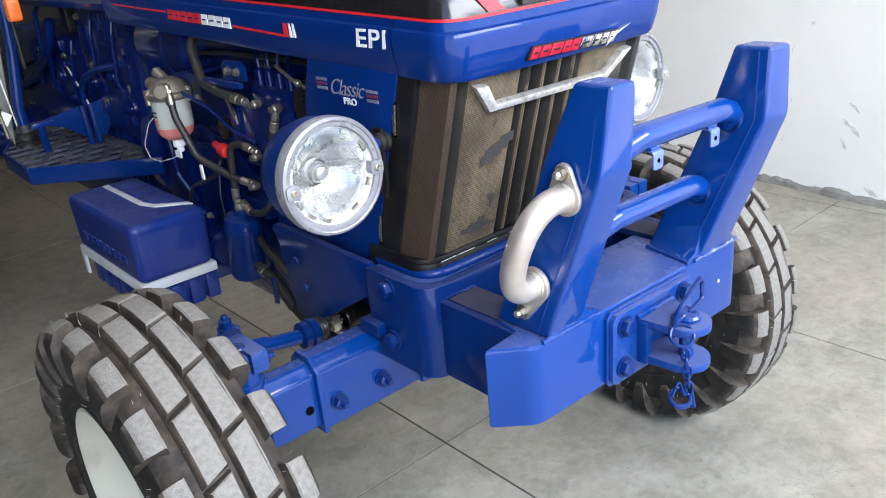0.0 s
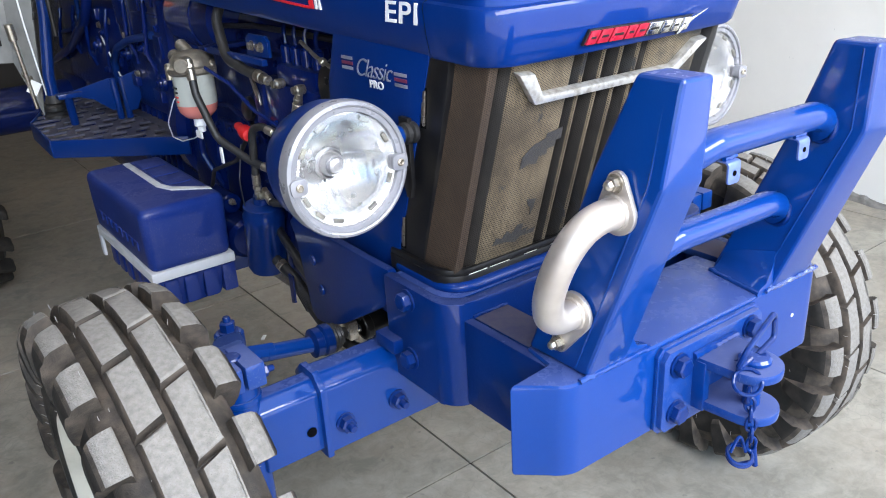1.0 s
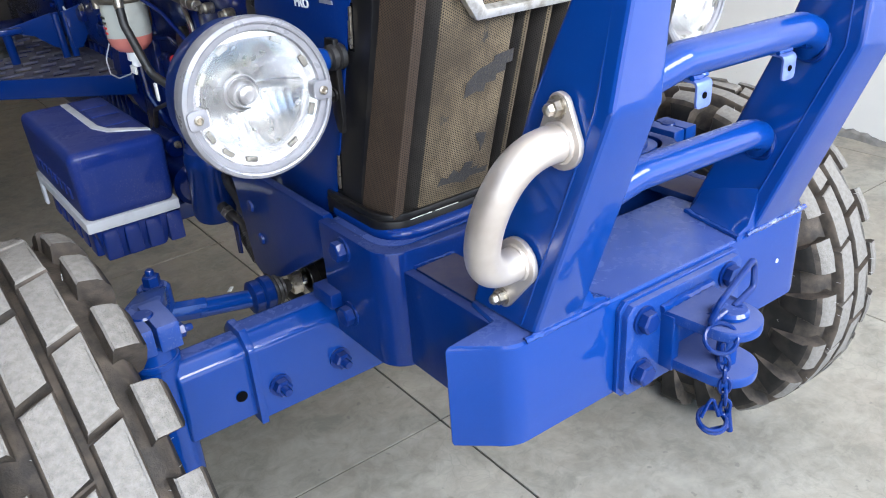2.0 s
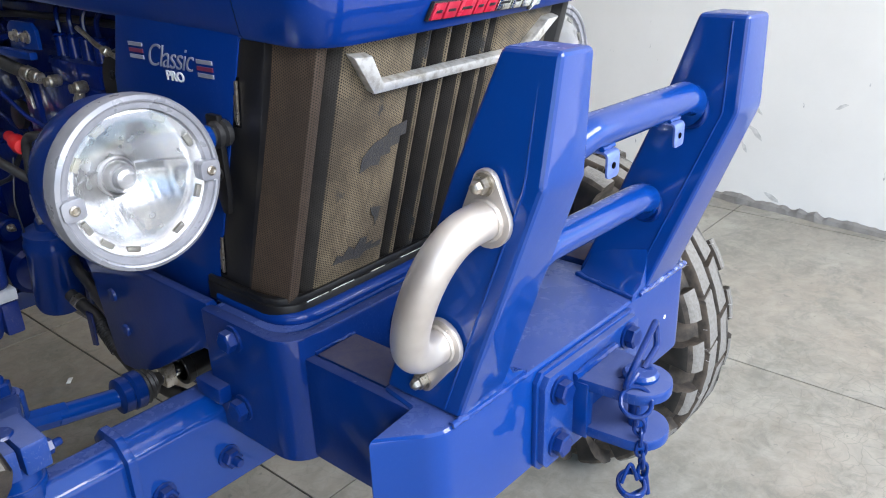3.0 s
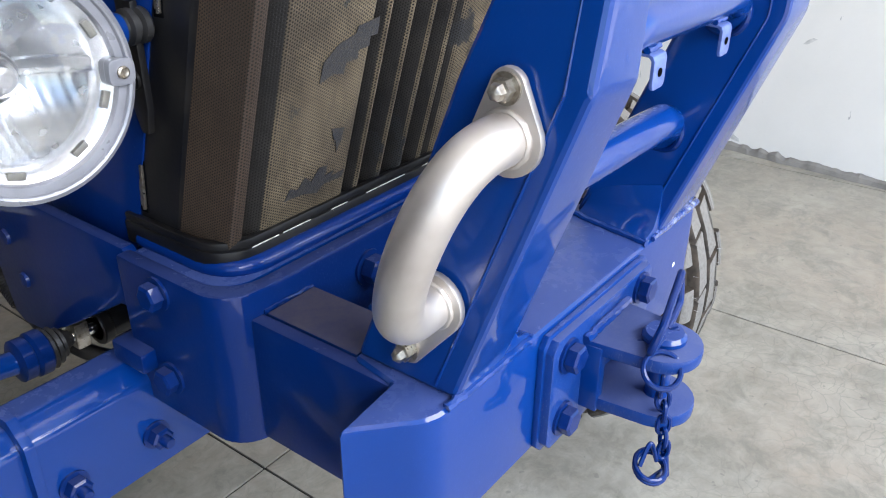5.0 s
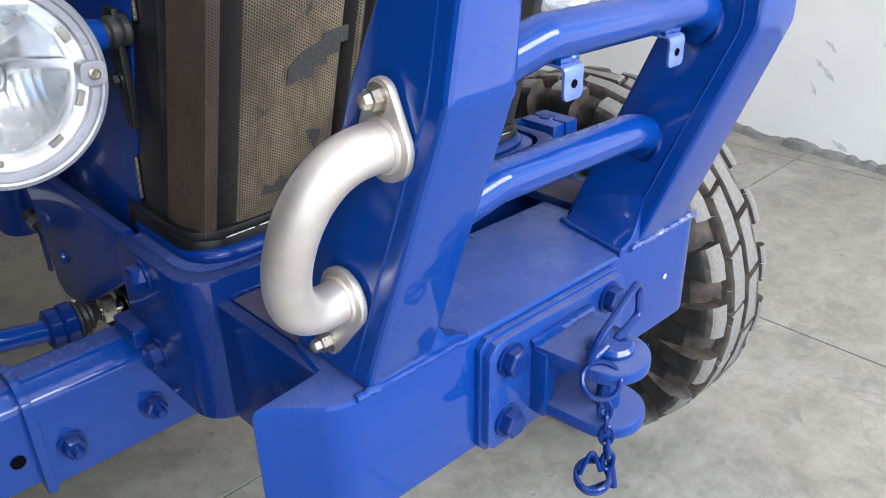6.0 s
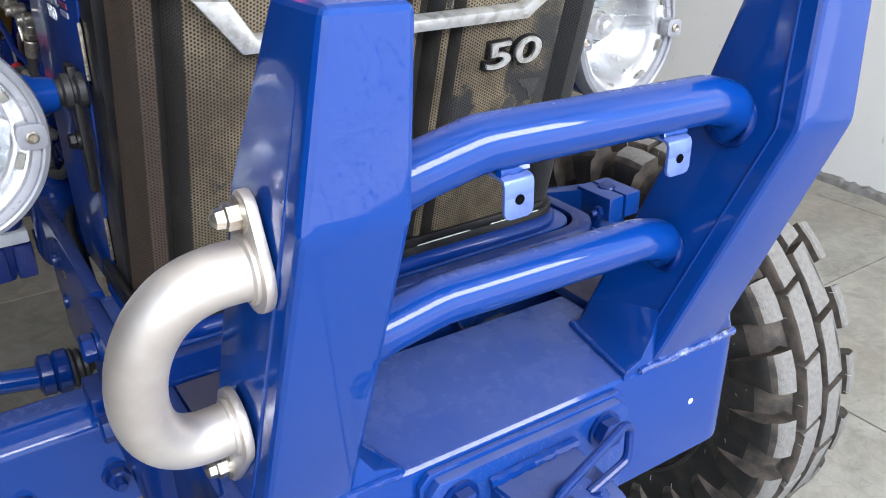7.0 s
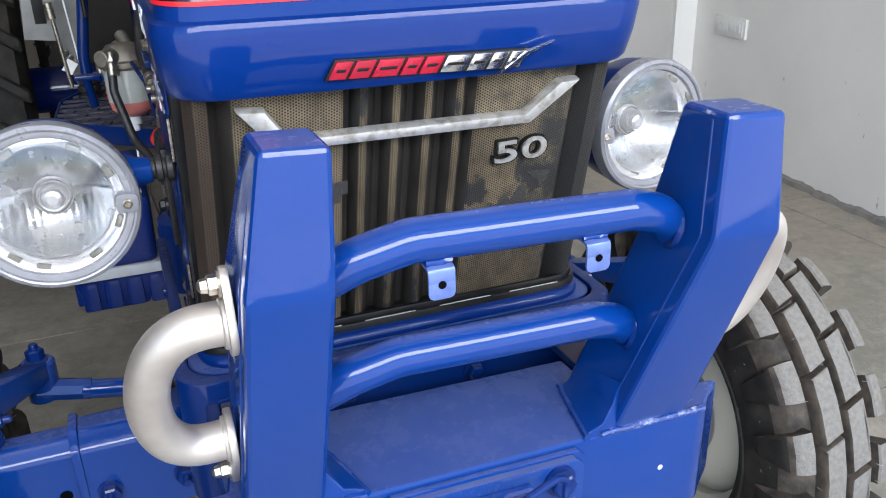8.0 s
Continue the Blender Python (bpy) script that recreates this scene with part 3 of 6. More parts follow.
def front_wheel(s):
    """s is -1 for the wheel beside the tool box, +1 for the other; the dished face looks outwards."""
    x, y, size = (-0.691, 0.522, 1.020) if s < 0 else (0.642, 0.450, 0.958)
    hub_at = Matrix.Translation((x, y, 0.394 * size)) @ Matrix.Rotation(radians(1.5 * s), 4, "Y") @ Matrix.Scale(size, 4)
    tyre = part("front_tyre", tyre_carcass(), (RUBBER, TREAD_SIDE), tractor, "black front tyre with dusty worn block tread")
    for face in tyre.data.polygons:
        face.material_index = int(math.hypot(face.center.y, face.center.z) > 0.322)
    tyre.matrix_world = hub_at
    for k in range(LUGS):
        a = 2 * math.pi * k / LUGS
        for me, shift in ((CENTRE, 0.0), (CENTRE_R, 0.5), (SHOULDER, 0.45), (SHOULDER_R, 0.95)):
            ob = new("tread_block" if me in (CENTRE, CENTRE_R) else "shoulder_lug", me)
            ob.parent = tyre
            ob.matrix_parent_inverse = Matrix()
            ob.matrix_basis = Matrix.Rotation(-(a + shift * 2 * math.pi / LUGS), 4, "X")
    # moulding whiskers stand off the rubber
    hairs, rnd = [], random.Random(5)
    for k in range(150):
        a, x = rnd.uniform(0, 2 * math.pi), rnd.choice((-1, 1)) * rnd.choice((rnd.uniform(0.05, 0.08), 0.094, 0.096))
        r = 0.375 + (0.012 if abs(x) < 0.085 else -rnd.uniform(0.05, 0.12))
        p = Vector((x, r * math.sin(a), r * math.cos(a)))
        d = Vector((math.copysign(0.6 if abs(x) > 0.09 else 0.1, x), math.sin(a) * 0.8 + rnd.uniform(-0.2, 0.2), math.cos(a) * 0.8))
        hairs.append(turned([(0.0005, 0), (0.0003, 0.010)], p, d, 4))
    w = part("moulding_whiskers", merged(*hairs), HAIR, tyre)
    tagged(w, kind="stuff")
    rim_prof = [(0.226, -0.080), (0.234, -0.083), (0.236, -0.076), (0.220, -0.066), (0.208, -0.030), (0.188, -0.018), (0.188, 0.022), (0.208, 0.034), (0.222, 0.068), (0.236, 0.078), (0.2365, 0.088), (0.230, 0.091), (0.224, 0.086), (0.214, 0.064), (0.200, 0.040)]
    rim = part("wheel_rim", turned(rim_prof, (0, 0, 0), (s, 0, 0), 64, cap=False), CREAM, tractor, "cream enamelled steel wheel")
    rim.matrix_world = hub_at
    disc = part("wheel_disc", turned([(0.206, 0.030), (0.196, 0.016), (0.168, -0.006), (0.140, -0.028), (0.105, -0.034), (0.08, -0.018), (0.05, -0.018), (0.05, -0.012), (0.082, -0.011), (0.106, -0.026), (0.138, -0.020), (0.166, 0.002), (0.194, 0.026), (0.204, 0.044)], (0, 0, 0), (s, 0, 0), 64, cap=False), CREAM, rim)
    hub = part("wheel_hub", turned([(0.0, -0.10), (0.045, -0.10), (0.05, -0.085), (0.055, -0.02), (0.075, -0.018), (0.075, -0.006), (0.040, -0.004), (0.038, 0.03), (0.03, 0.036), (0, 0.038)], (0, 0, 0), (s, 0, 0), 40, cap=False), CHASSIS, rim)
    for k in range(6):
        a = 2 * math.pi * (k + 0.3) / 6
        for d in (1, -1):
            part("wheel_nut", hex_bolt((s * (-0.011 if d > 0 else -0.02), 0.066 * math.sin(a), 0.066 * math.cos(a)), (s * d, 0, 0), 0.022, 0.014, False, 0.006), CHASSIS if d < 0 else ZINC, rim)


front_wheel(-1)
front_wheel(1)


# front axle, king pins and steering
def axle_half(s):
    y0, y1 = 0.392, 0.472
    sleeve = part("axle_sleeve", prism([(y0, 0.497), (y1, 0.497), (y1, 0.618), (y1 - 0.022, 0.640), (y0 + 0.022, 0.640), (y0, 0.618)], "x", *sorted((s * 0.20, s * 0.448)), 0.006, 3), BLUE, tractor, "glossy blue square axle sleeve")
    part("sleeve_lip", prism([(y0 - 0.004, 0.493), (y1 + 0.004, 0.493), (y1 + 0.004, 0.621), (y1 - 0.020, 0.645), (y0 + 0.020, 0.645), (y0 - 0.004, 0.621)], "x", *sorted((s * 0.440, s * 0.452)), 0.003), BLUE, sleeve)
    arm = part("axle_extension", prism([(y0 + 0.008, 0.505), (y1 - 0.008, 0.505), (y1 - 0.008, 0.612), (y1 - 0.026, 0.632), (y0 + 0.026, 0.632), (y0 + 0.008, 0.612)], "x", *sorted((s * 0.44, s * 0.552)), 0.006, 3), BLUE, tractor, "glossy blue sliding axle extension")
    part("pin_hole", turned([(0.0085, 0), (0.0085, 0.0015), (0, 0.0012)], (s * 0.470, y0 + 0.0075, 0.548), (0, -1, 0), 20), VOID, arm)
    for x in (0.311, 0.413):
        part("axle_bolt", hex_bolt((s * x, y0, 0.545), (0, -1, 0), 0.024, 0.014, True, 0.010), CHASSIS, sleeve)
    # king pin housing
    king = part("king_pin", merged(rod((s * 0.565, 0.432, 0.44), (s * 0.565, 0.432, 0.672), 0.030, 32, 0.004), rod((s * 0.565, 0.432, 0.636), (s * 0.565, 0.432, 0.646), 0.034, 32)), BLUE, tractor, "blue king pin tube")
    part("spindle", merged(hull8([(s * 0.545, 0.40, 0.37), (s * 0.60, 0.40, 0.37), (s * 0.60, 0.465, 0.37), (s * 0.545, 0.465, 0.37)], [(s * 0.55, 0.41, 0.47), (s * 0.585, 0.41, 0.47), (s * 0.585, 0.455, 0.47), (s * 0.55, 0.455, 0.47)], 0.005), rod((s * 0.57, 0.450, 0.402), (s * 0.655, 0.505 if s < 0 else 0.452, 0.400), 0.034, 28, 0.003)), BLUE, king)
    # split clamp and steering arm reaching back to the tie rod
    clamp = part("steering_arm", hull8([(s * 0.532, 0.455, 0.660), (s * 0.600, 0.455, 0.660), (s * 0.600, 0.455, 0.706), (s * 0.532, 0.455, 0.706)], [(s * 0.478, 0.622, 0.616), (s * 0.522, 0.632, 0.616), (s * 0.522, 0.632, 0.648), (s * 0.478, 0.622, 0.648)], 0.006), DUSTED, tractor, "blue split steering clamp and arm")
    part("clamp_jaw", block(*sorted((s * 0.532, s * 0.563)), 0.392, 0.470, 0.668, 0.708, 0.004), DUSTED, clamp)
    part("clamp_jaw", block(*sorted((s * 0.567, s * 0.600)), 0.392, 0.470, 0.668, 0.708, 0.004), DUSTED, clamp)
    part("arm_boss", rod((s * 0.500, 0.622, 0.604), (s * 0.500, 0.622, 0.652), 0.026, 28, 0.004), DUSTED, clamp)
    part("clamp_bolt", hex_bolt((s * 0.600, 0.412, 0.681), (s, 0, 0), 0.018, 0.010, False), CHASSIS, clamp)
    part("clamp_nut", hex_bolt((s * 0.532, 0.412, 0.681), (-s, 0, 0), 0.018, 0.010, False, 0.008), CHASSIS, clamp)
    part("castle_nut", merged(hex_bolt((s * 0.500, 0.622, 0.651), (0, 0, 1), 0.024, 0.018, True, 0.007)), CHASSIS, clamp)
    part("arm_cap", turned([(0.015, 0), (0.013, 0.003), (0, 0.004)], (s * 0.566, 0.436, 0.7075), (0, 0, 1), 24), CHASSIS, clamp)
    # tie rod, ball joint with boot, ram
    tie = part("tie_rod", merged(rod((s * 0.508, 0.616, 0.604), (s * 0.430, 0.611, 0.590), 0.0175, 8), rod((s * 0.445, 0.610, 0.592), (s * 0.352, 0.610, 0.575), 0.0155, 24), rod((s * 0.500, 0.620, 0.584), (s * 0.500, 0.622, 0.61), 0.022, 24)), BLUE, tractor, "blue steering tie rod")
    part("ball_joint", merged(turned([(0.020, 0), (0.028, 0.004), (0.028, 0.018), (0.025, 0.020), (0.030, 0.024), (0.030, 0.038), (0.026, 0.042)], (s * 0.356, 0.610, 0.576), (-s, 0, -0.05), 28)), CHASSIS, tie)
    part("rubber_boot", turned([(0.026, 0), (0.029, 0.005), (0.024, 0.009), (0.026, 0.014), (0.020, 0.018), (0.021, 0.022), (0.013, 0.028), (0.010, 0.036)], (s * 0.316, 0.610, 0.574), (-s, 0, 0.0), 28), HOSE, tie, "black rubber ball joint boot")
    part("ram_rod", rod((s * 0.285, 0.610, 0.574), (s * 0.235, 0.610, 0.572), 0.0085, 20), CHROME, tie)
    part("rod_clevis", block(*sorted((s * 0.278, s * 0.258)), 0.598, 0.622, 0.556, 0.594, 0.004), ZINC, tie)
    if s > 0:  # this side's extension is pushed further into its sleeve
        for ob in (arm, king, clamp, tie):
            ob.location.x -= 0.062


axle_half(-1)
axle_half(1)
part("steering_ram", merged(rod((-0.245, 0.61, 0.572), (0.245, 0.61, 0.572), 0.024, 32, 0.004), rod((-0.245, 0.61, 0.572), (-0.230, 0.61, 0.572), 0.027, 32), rod((0.245, 0.61, 0.572), (0.230, 0.61, 0.572), 0.027, 32)), BLACK, tractor, "black hydraulic steering ram")
part("axle_beam", block(-0.22, 0.22, 0.385, 0.479, 0.49, 0.645, 0.008), BLUE, tractor)
part("axle_pivot", merged(block(-0.09, 0.09, 0.27, 0.56, 0.60, 0.70, 0.01), rod((0, 0.30, 0.60), (0, 0.56, 0.60), 0.05)), CHASSIS, tractor)
for s in (-1, 1):
    part("ram_hose", tube([(s * 0.235, 0.612, 0.585), (s * 0.262, 0.640, 0.628), (s * 0.25, 0.76, 0.60), (s * 0.24, 0.92, 0.66), (s * 0.2, 1.05, 0.66)], 0.0095, 0.05), HOSE, tractor, "black hydraulic steering hose")
    part("hose_sleeve", tube([(s * 0.262, 0.655, 0.623), (s * 0.25, 0.76, 0.603), (s * 0.243, 0.86, 0.634)], 0.0125, 0.08), HOSE, tractor)

# chassis frame and front carrier
for s in (-1, 1):
    plate = part("side_frame", prism([(0.415, 0.772), (0.40, 0.755), (0.40, 0.700), (0.44, 0.694), (0.52, 0.645), (0.585, 0.606), (0.64, 0.578), (0.697, 0.572), (0.716, 0.584), (0.745, 0.73), (0.765, 0.762), (0.75, 0.775), (0.50, 0.772)], "x", *sorted((s * 0.278, s * 0.294)), 0.004), CHASSIS, tractor, "deep blue chassis side plate")
    for y, z in ((0.682, 0.705), (0.660, 0.650)):
        part("frame_screw", turned([(0.011, 0), (0.010, 0.004), (0.005, 0.005), (0, 0.005)], (s * 0.294, y, z), (s, 0, 0), 18), CHASSIS, plate)
    part("frame_rail", block(*sorted((s * 0.15, s * 0.205)), 0.30, 0.90, 0.60, 0.745, 0.006), CHASSIS, tractor)


def carrier_outline(out, front):
    pts = [(-out, 0.412)]
    for k in range(9):
        a = math.pi / 2 * k / 8
        pts.append((-out + 0.042 * (1 - math.cos(a)), front + 0.042 * (1 - math.sin(a))))
    return pts + [(-x, y) for x, y in pts[::-1]]


def strip_wall(inner, outer, z0, z1, bev=0.003):
    """A wall that follows two open outlines, one inside the other."""
    bm = bmesh.new()
    rows = [[bm.verts.new((x, y, z)) for x, y in line] for line, z in ((outer, z0), (outer, z1), (inner, z1), (inner, z0))]
    for a, b in zip(rows, rows[1:] + rows[:1]):
        for i in range(len(a) - 1):
            bm.faces.new((a[i], a[i + 1], b[i + 1], b[i]))
    bm.faces.new([r[0] for r in rows]), bm.faces.new([r[-1] for r in rows][::-1])
    bmesh.ops.recalc_face_normals(bm, faces=bm.faces)
    return bevelled(bm, bev)


carrier = part("front_carrier", strip_wall(carrier_outline(0.286, 0.254), carrier_outline(0.304, 0.236), 0.592, 0.770, 0.004), CHASSIS, tractor, "thick blue wrap-round front carrier plate")
for s in (-1, 1):
    for z in (0.747, 0.643):
        part("carrier_bolt", hex_bolt((s * 0.304, 0.344, z), (s, 0, 0), 0.026, 0.014, True), CHASSIS, carrier)
part("front_bolt", hex_bolt((-0.107, 0.236, 0.727), (0, -1, 0), 0.030, 0.018, True), CHASSIS, carrier)
part("front_bolt", hex_bolt((0.076, 0.236, 0.706), (0, -1, 0), 0.022, 0.012, True), CHASSIS, carrier)
part("pivot_lug", merged(block(-0.322, -0.285, 0.37, 0.425, 0.643, 0.668, 0.004)), CHASSIS, carrier)
part("radiator_ledge", strip_wall(carrier_outline(0.205, 0.34), carrier_outline(0.286, 0.262), 0.745, 0.766, 0.004), BLUE, tractor, "glossy blue ledge round the grille foot")
part("ledge_bead", tube([(-0.262, 0.42, 0.770), (-0.262, 0.276, 0.770), (0.262, 0.276, 0.770), (0.262, 0.42, 0.770)], 0.0105, 0.05), BONNET, tractor, "rounded glossy dark blue lip")

# front bumper beam and its brackets
BX0, BX1, TIP = -0.297, 0.272, 0.054


def beam():
    bend = [((1 - t) ** 2 * -0.0165 + t * t * 0.022, (1 - t) ** 2 * 0.0197) for t in (k / 6 for k in range(7))]
    outline = [(BX0 + a, b) for a, b in bend] + [(BX1 - a, b) for a, b in bend[::-1]] + [(BX1 + TIP, 0.050), (BX1 - 0.018, 0.062), (BX1 - 0.032, 0.113), (BX1 - 0.100, 0.114), (BX1 - 0.101, 0.165), (BX0 + 0.106, 0.165), (BX0 + 0.105, 0.114), (BX0 + 0.032, 0.113), (BX0 + 0.022, 0.061), (BX0 - TIP, 0.052)]
    bm = bmesh.new()
    low, top = [bm.verts.new((x, y, lean(x, 0.600))) for x, y in outline], [bm.verts.new((x, y, lean(x, 0.741))) for x, y in outline]
    bm.faces.new(low), bm.faces.new(top[::-1])
    for i in range(len(outline)):
        j = (i + 1) % len(outline)
        bm.faces.new((low[i], top[i], top[j], low[j]))
    bmesh.ops.recalc_face_normals(bm, faces=bm.faces)
    return bevelled(bm, 0.007, 3, 20)


bumper = part("bumper_beam", beam(), BLUE, tractor, "glossy blue welded steel bumper beam", sharp=18)
part("weld_bead", weld([(-0.274, 0.002, lean(-0.27, 0.741)), (-0.25, 0.001, lean(-0.26, 0.742)), (-0.145, 0.001, lean(-0.145, 0.742))], 0.0042), BLUE, bumper)
part("weld_bead", weld([(0.128, 0.001, lean(0.128, 0.742)), (BX1 - 0.004, 0.001, lean(BX1, 0.742))], 0.0042, 4), WELD_GLINT, bumper)
part("paint_chip", turned([(0.0035, 0), (0.0025, 0.0006), (0, 0.0006)], (0.212, 0.0, 0.668), (0, -1, 0), 10), WHITE, bumper, "small white paint chip")
for s, x in ((-1, -0.268), (1, 0.250)):
    bracket = part("bumper_bracket", block(x - 0.008, x + 0.008, 0.058, 0.238, 0.597, 0.742, 0.003), CHASSIS, tractor, "blue bracket plate behind the bumper")
    part("bracket_shelf", block(*sorted((x - s * 0.009, x - s * 0.075)), 0.115, 0.234, 0.730, 0.743, 0.003), SHELF, bracket, "brown-dusted bracket shelf")
    part("weld_bead", weld([(x - s * 0.008, 0.236, 0.744), (x - s * 0.04, 0.237, 0.744), (x - s * 0.075, 0.236, 0.743)], 0.0024, 21), CHASSIS, bracket)

# guard posts
def post(outer, inner, gusset):
    """Corner positions across for the foot, the kink and the top; the profile leans forward, then rises upright."""
    levels = [(0.741, 0.002, 0.112), (1.005, -0.091, 0.0135), (1.1235, -0.094, -0.030)]
    bm, rings = bmesh.new(), []
    for k, (z, front, back) in enumerate(levels):
        rings.append([bm.verts.new((x, y, lean(x, z) - (0.025 * x if k else 0))) for x, y in ((outer[k], front), (inner[k], front), (inner[k], back), (outer[k], back))])
    bm.faces.new(rings[0]), bm.faces.new(rings[-1][::-1])
    for a, b in zip(rings, rings[1:]):
        for i in range(4):
            j = (i + 1) % 4
            bm.faces.new((a[i], b[i], b[j], a[j]))
    bmesh.ops.recalc_face_normals(bm, faces=bm.faces)
    bevelled(bm, 0.0085, 4, 8)
    ob = part("guard_post", bm, BLUE, tractor, "glossy blue box-section guard post with worn top", sharp=14)
    sx = 1 if inner[0] > outer[0] else -1
    x, z, g = inner[0], lean(inner[0], 0.741), sx * gusset
    flare = [(x - sx * 0.006, 0.004, z + 0.062), (x + g * 0.12, 0.001, z + 0.036), (x + g * 0.45, 0.001, z + 0.014), (x + g, 0.002, z + 0.006), (x + g, 0.002, z - 0.002), (x - sx * 0.006, 0.002, z - 0.002)]
    rear = [(x - sx * 0.006, 0.090, z + 0.040), (x - sx * 0.002, 0.095, z + 0.024), (x + g * 0.15, 0.100, z + 0.010), (x + g * 0.3, 0.104, z + 0.005), (x + g * 0.3, 0.104, z - 0.002), (x - sx * 0.006, 0.104, z - 0.002)]
    bm = bmesh.new()
    fa, fb = [bm.verts.new(p) for p in flare], [bm.verts.new(p) for p in rear]
    bm.faces.new(fa), bm.faces.new(fb[::-1])
    for i in range(6):
        bm.faces.new((fa[i], fb[i], fb[(i + 1) % 6], fa[(i + 1) % 6]))
    bmesh.ops.recalc_face_normals(bm, faces=bm.faces)
    part("foot_gusset", bevelled(bm, 0.0022, 2, 50), BLUE, ob, sharp=50)
    part("weld_bead", weld([(x + g, 0.0, z + 0.002), (x + g * 0.7, 0.05, z + 0.002), (x + g * 0.3, 0.106, z + 0.002)], 0.0042, 11), BLUE, ob)
    for side in (outer, inner):
        part("weld_seam", tube([(x, y + 0.020, lean(x, z) - 0.025 * x * (z > 0.8)) for x, z, y in ((side[0], 0.748, 0.002), (side[1], 1.003, -0.091), (side[2], 1.115, -0.094))], 0.0014, 0.02, 8), BLUE, ob)
    return ob


post_w = post((-0.263, -0.249, -0.227), (-0.186, -0.178, -0.173), 0.042)
post_e = post((0.243, 0.255, 0.239), (0.144, 0.176, 0.174), 0.034)


def guard_bar(y, z, xe):
    pts = [(-0.186, y + 0.014, z - 0.030), (-0.150, y + 0.004, z - 0.010), (-0.105, y, z + 0.002), (xe - 0.058, y, z), (xe - 0.020, y + 0.006, z - 0.010), (xe + 0.010, y + 0.024, z - 0.036)]
    bar = part("guard_bar", tube([(a, b, lean(a, c)) for a, b, c in pts], 0.0195, 0.05, 28, 6), BLUE, tractor, "glossy blue bent guard tube")
    part("weld_ring", tube([(xe - 0.004 + 0.002 * math.sin(3 * a), y + 0.016 + 0.022 * math.cos(a), lean(xe, z - 0.026) + 0.022 * math.sin(a)) for a in [2 * math.pi * k / 24 for k in range(24)]], 0.0040, 0, 8, 1, True), CHASSIS, bar)
    return bar


bar_top = guard_bar(-0.048, 1.026, 0.170)
bar_low = guard_bar(0.000, 0.890, 0.160)
for x in (-0.083, 0.069):
    z = lean(x, 1.029)
    leg = [(-0.066, z - 0.036), (-0.066, z - 0.027), (-0.0645, z - 0.0235), (-0.061, z - 0.022), (-0.042, z - 0.021), (-0.040, z - 0.012), (-0.0375, z - 0.012), (-0.039, z - 0.0235), (-0.0605, z - 0.0245), (-0.063, z - 0.027), (-0.063, z - 0.036)]
    w = 0.0122
    foot = [(x - w, z - 0.0355), (x - w, z - 0.046), (x - w + 0.0015, z - 0.0495), (x - w + 0.005, z - 0.051), (x + w - 0.005, z - 0.051), (x + w - 0.0015, z - 0.0495), (x + w, z - 0.046), (x + w, z - 0.0355)]
    tab = part("lamp_tab", merged(prism(leg, "x", x - w, x + w, 0.0006), prism(foot, "y", -0.066, -0.063, 0.0006)), TABSTEEL, bar_top, "bare bright bent steel tab with a hole")
    part("tab_hole", turned([(0.0036, 0), (0.0036, 0.0006), (0, 0.0005)], (x, -0.0662, z - 0.0375), (0, -1, 0), 16), VOID, tab)
    part("weld_bead", weld([(x - w, -0.058, z - 0.0195), (x, -0.0575, z - 0.0195), (x + w, -0.058, z - 0.0195)], 0.003, 5), BLUE, tab)

# stainless grab pipes on the outer sides of the posts
def grab_pipe(s, xu, xl, bulge, host):
    up, lo = Vector((xu, -0.034, 0.981)), Vector((xl, 0.022, 0.835))
    path = []
    for k in range(41):
        a = math.pi * k / 40
        f = (1 - math.cos(a)) / 2
        path.append(up.lerp(lo, f) + Vector((s * bulge * math.sin(a) ** 0.75, 0, 0.004 * math.sin(2 * a))))
    pipe = part("grab_pipe", tube(path, 0.0188, 0, 32), STEEL, host, "satin stainless steel bent pipe")
    for c, far, sg in ((up, Vector((xu, -0.034, 1.016)), 1), (lo, Vector((xl, 0.047, 0.783)), -1)):
        n = Vector((s, 0, 0))
        outline = []
        d = far - c
        d.x = 0
        u, v = d.normalized(), n.cross(d.normalized())
        ln = d.length
        for k in range(24):
            a = 2 * math.pi * k / 24
            r, o = (0.028, 0.0) if math.cos(a) < 0.35 else (0.014, ln)
            outline.append(c + u * (o + r * math.cos(a)) + v * (r * math.sin(a)))
        bm = bmesh.new()
        lo_r, hi_r = [bm.verts.new((c.x - s * 0.006, p.y, p.z)) for p in outline], [bm.verts.new((c.x + s * 0.001, p.y, p.z)) for p in outline]
        bm.faces.new(lo_r), bm.faces.new(hi_r[::-1])
        for k in range(24):
            j = (k + 1) % 24
            bm.faces.new((lo_r[k], hi_r[k], hi_r[j], lo_r[j]))
        bmesh.ops.recalc_face_normals(bm, faces=bm.faces)
        part("pipe_flange", bevelled(bm, 0.0015), STEEL, host, "stainless pipe flange")
        part("flange_weld", tube([c + Vector((s * 0.002, 0, 0)) + 0.0190 * (u * math.cos(2 * math.pi * k / 28) + v * math.sin(2 * math.pi * k / 28)) * (1 + 0.02 * math.sin(k * 2.4)) for k in range(28)], 0.0028, 0, 8, 1, True), STEEL, host)
        part("dome_nut", merged(turned([(0.0115, 0), (0.0115, 0.002), (0.006, 0.002)], (c.x + s * 0.001, far.y, far.z), (s, 0, 0), 20), turned([(0.0085, 0.002), (0.0085, 0.009), (0.0065, 0.010), (0.0058, 0.015), (0.003, 0.0175), (0, 0.018)], (c.x + s * 0.001, far.y, far.z), (s, 0, 0), 6)), ZINC, host)


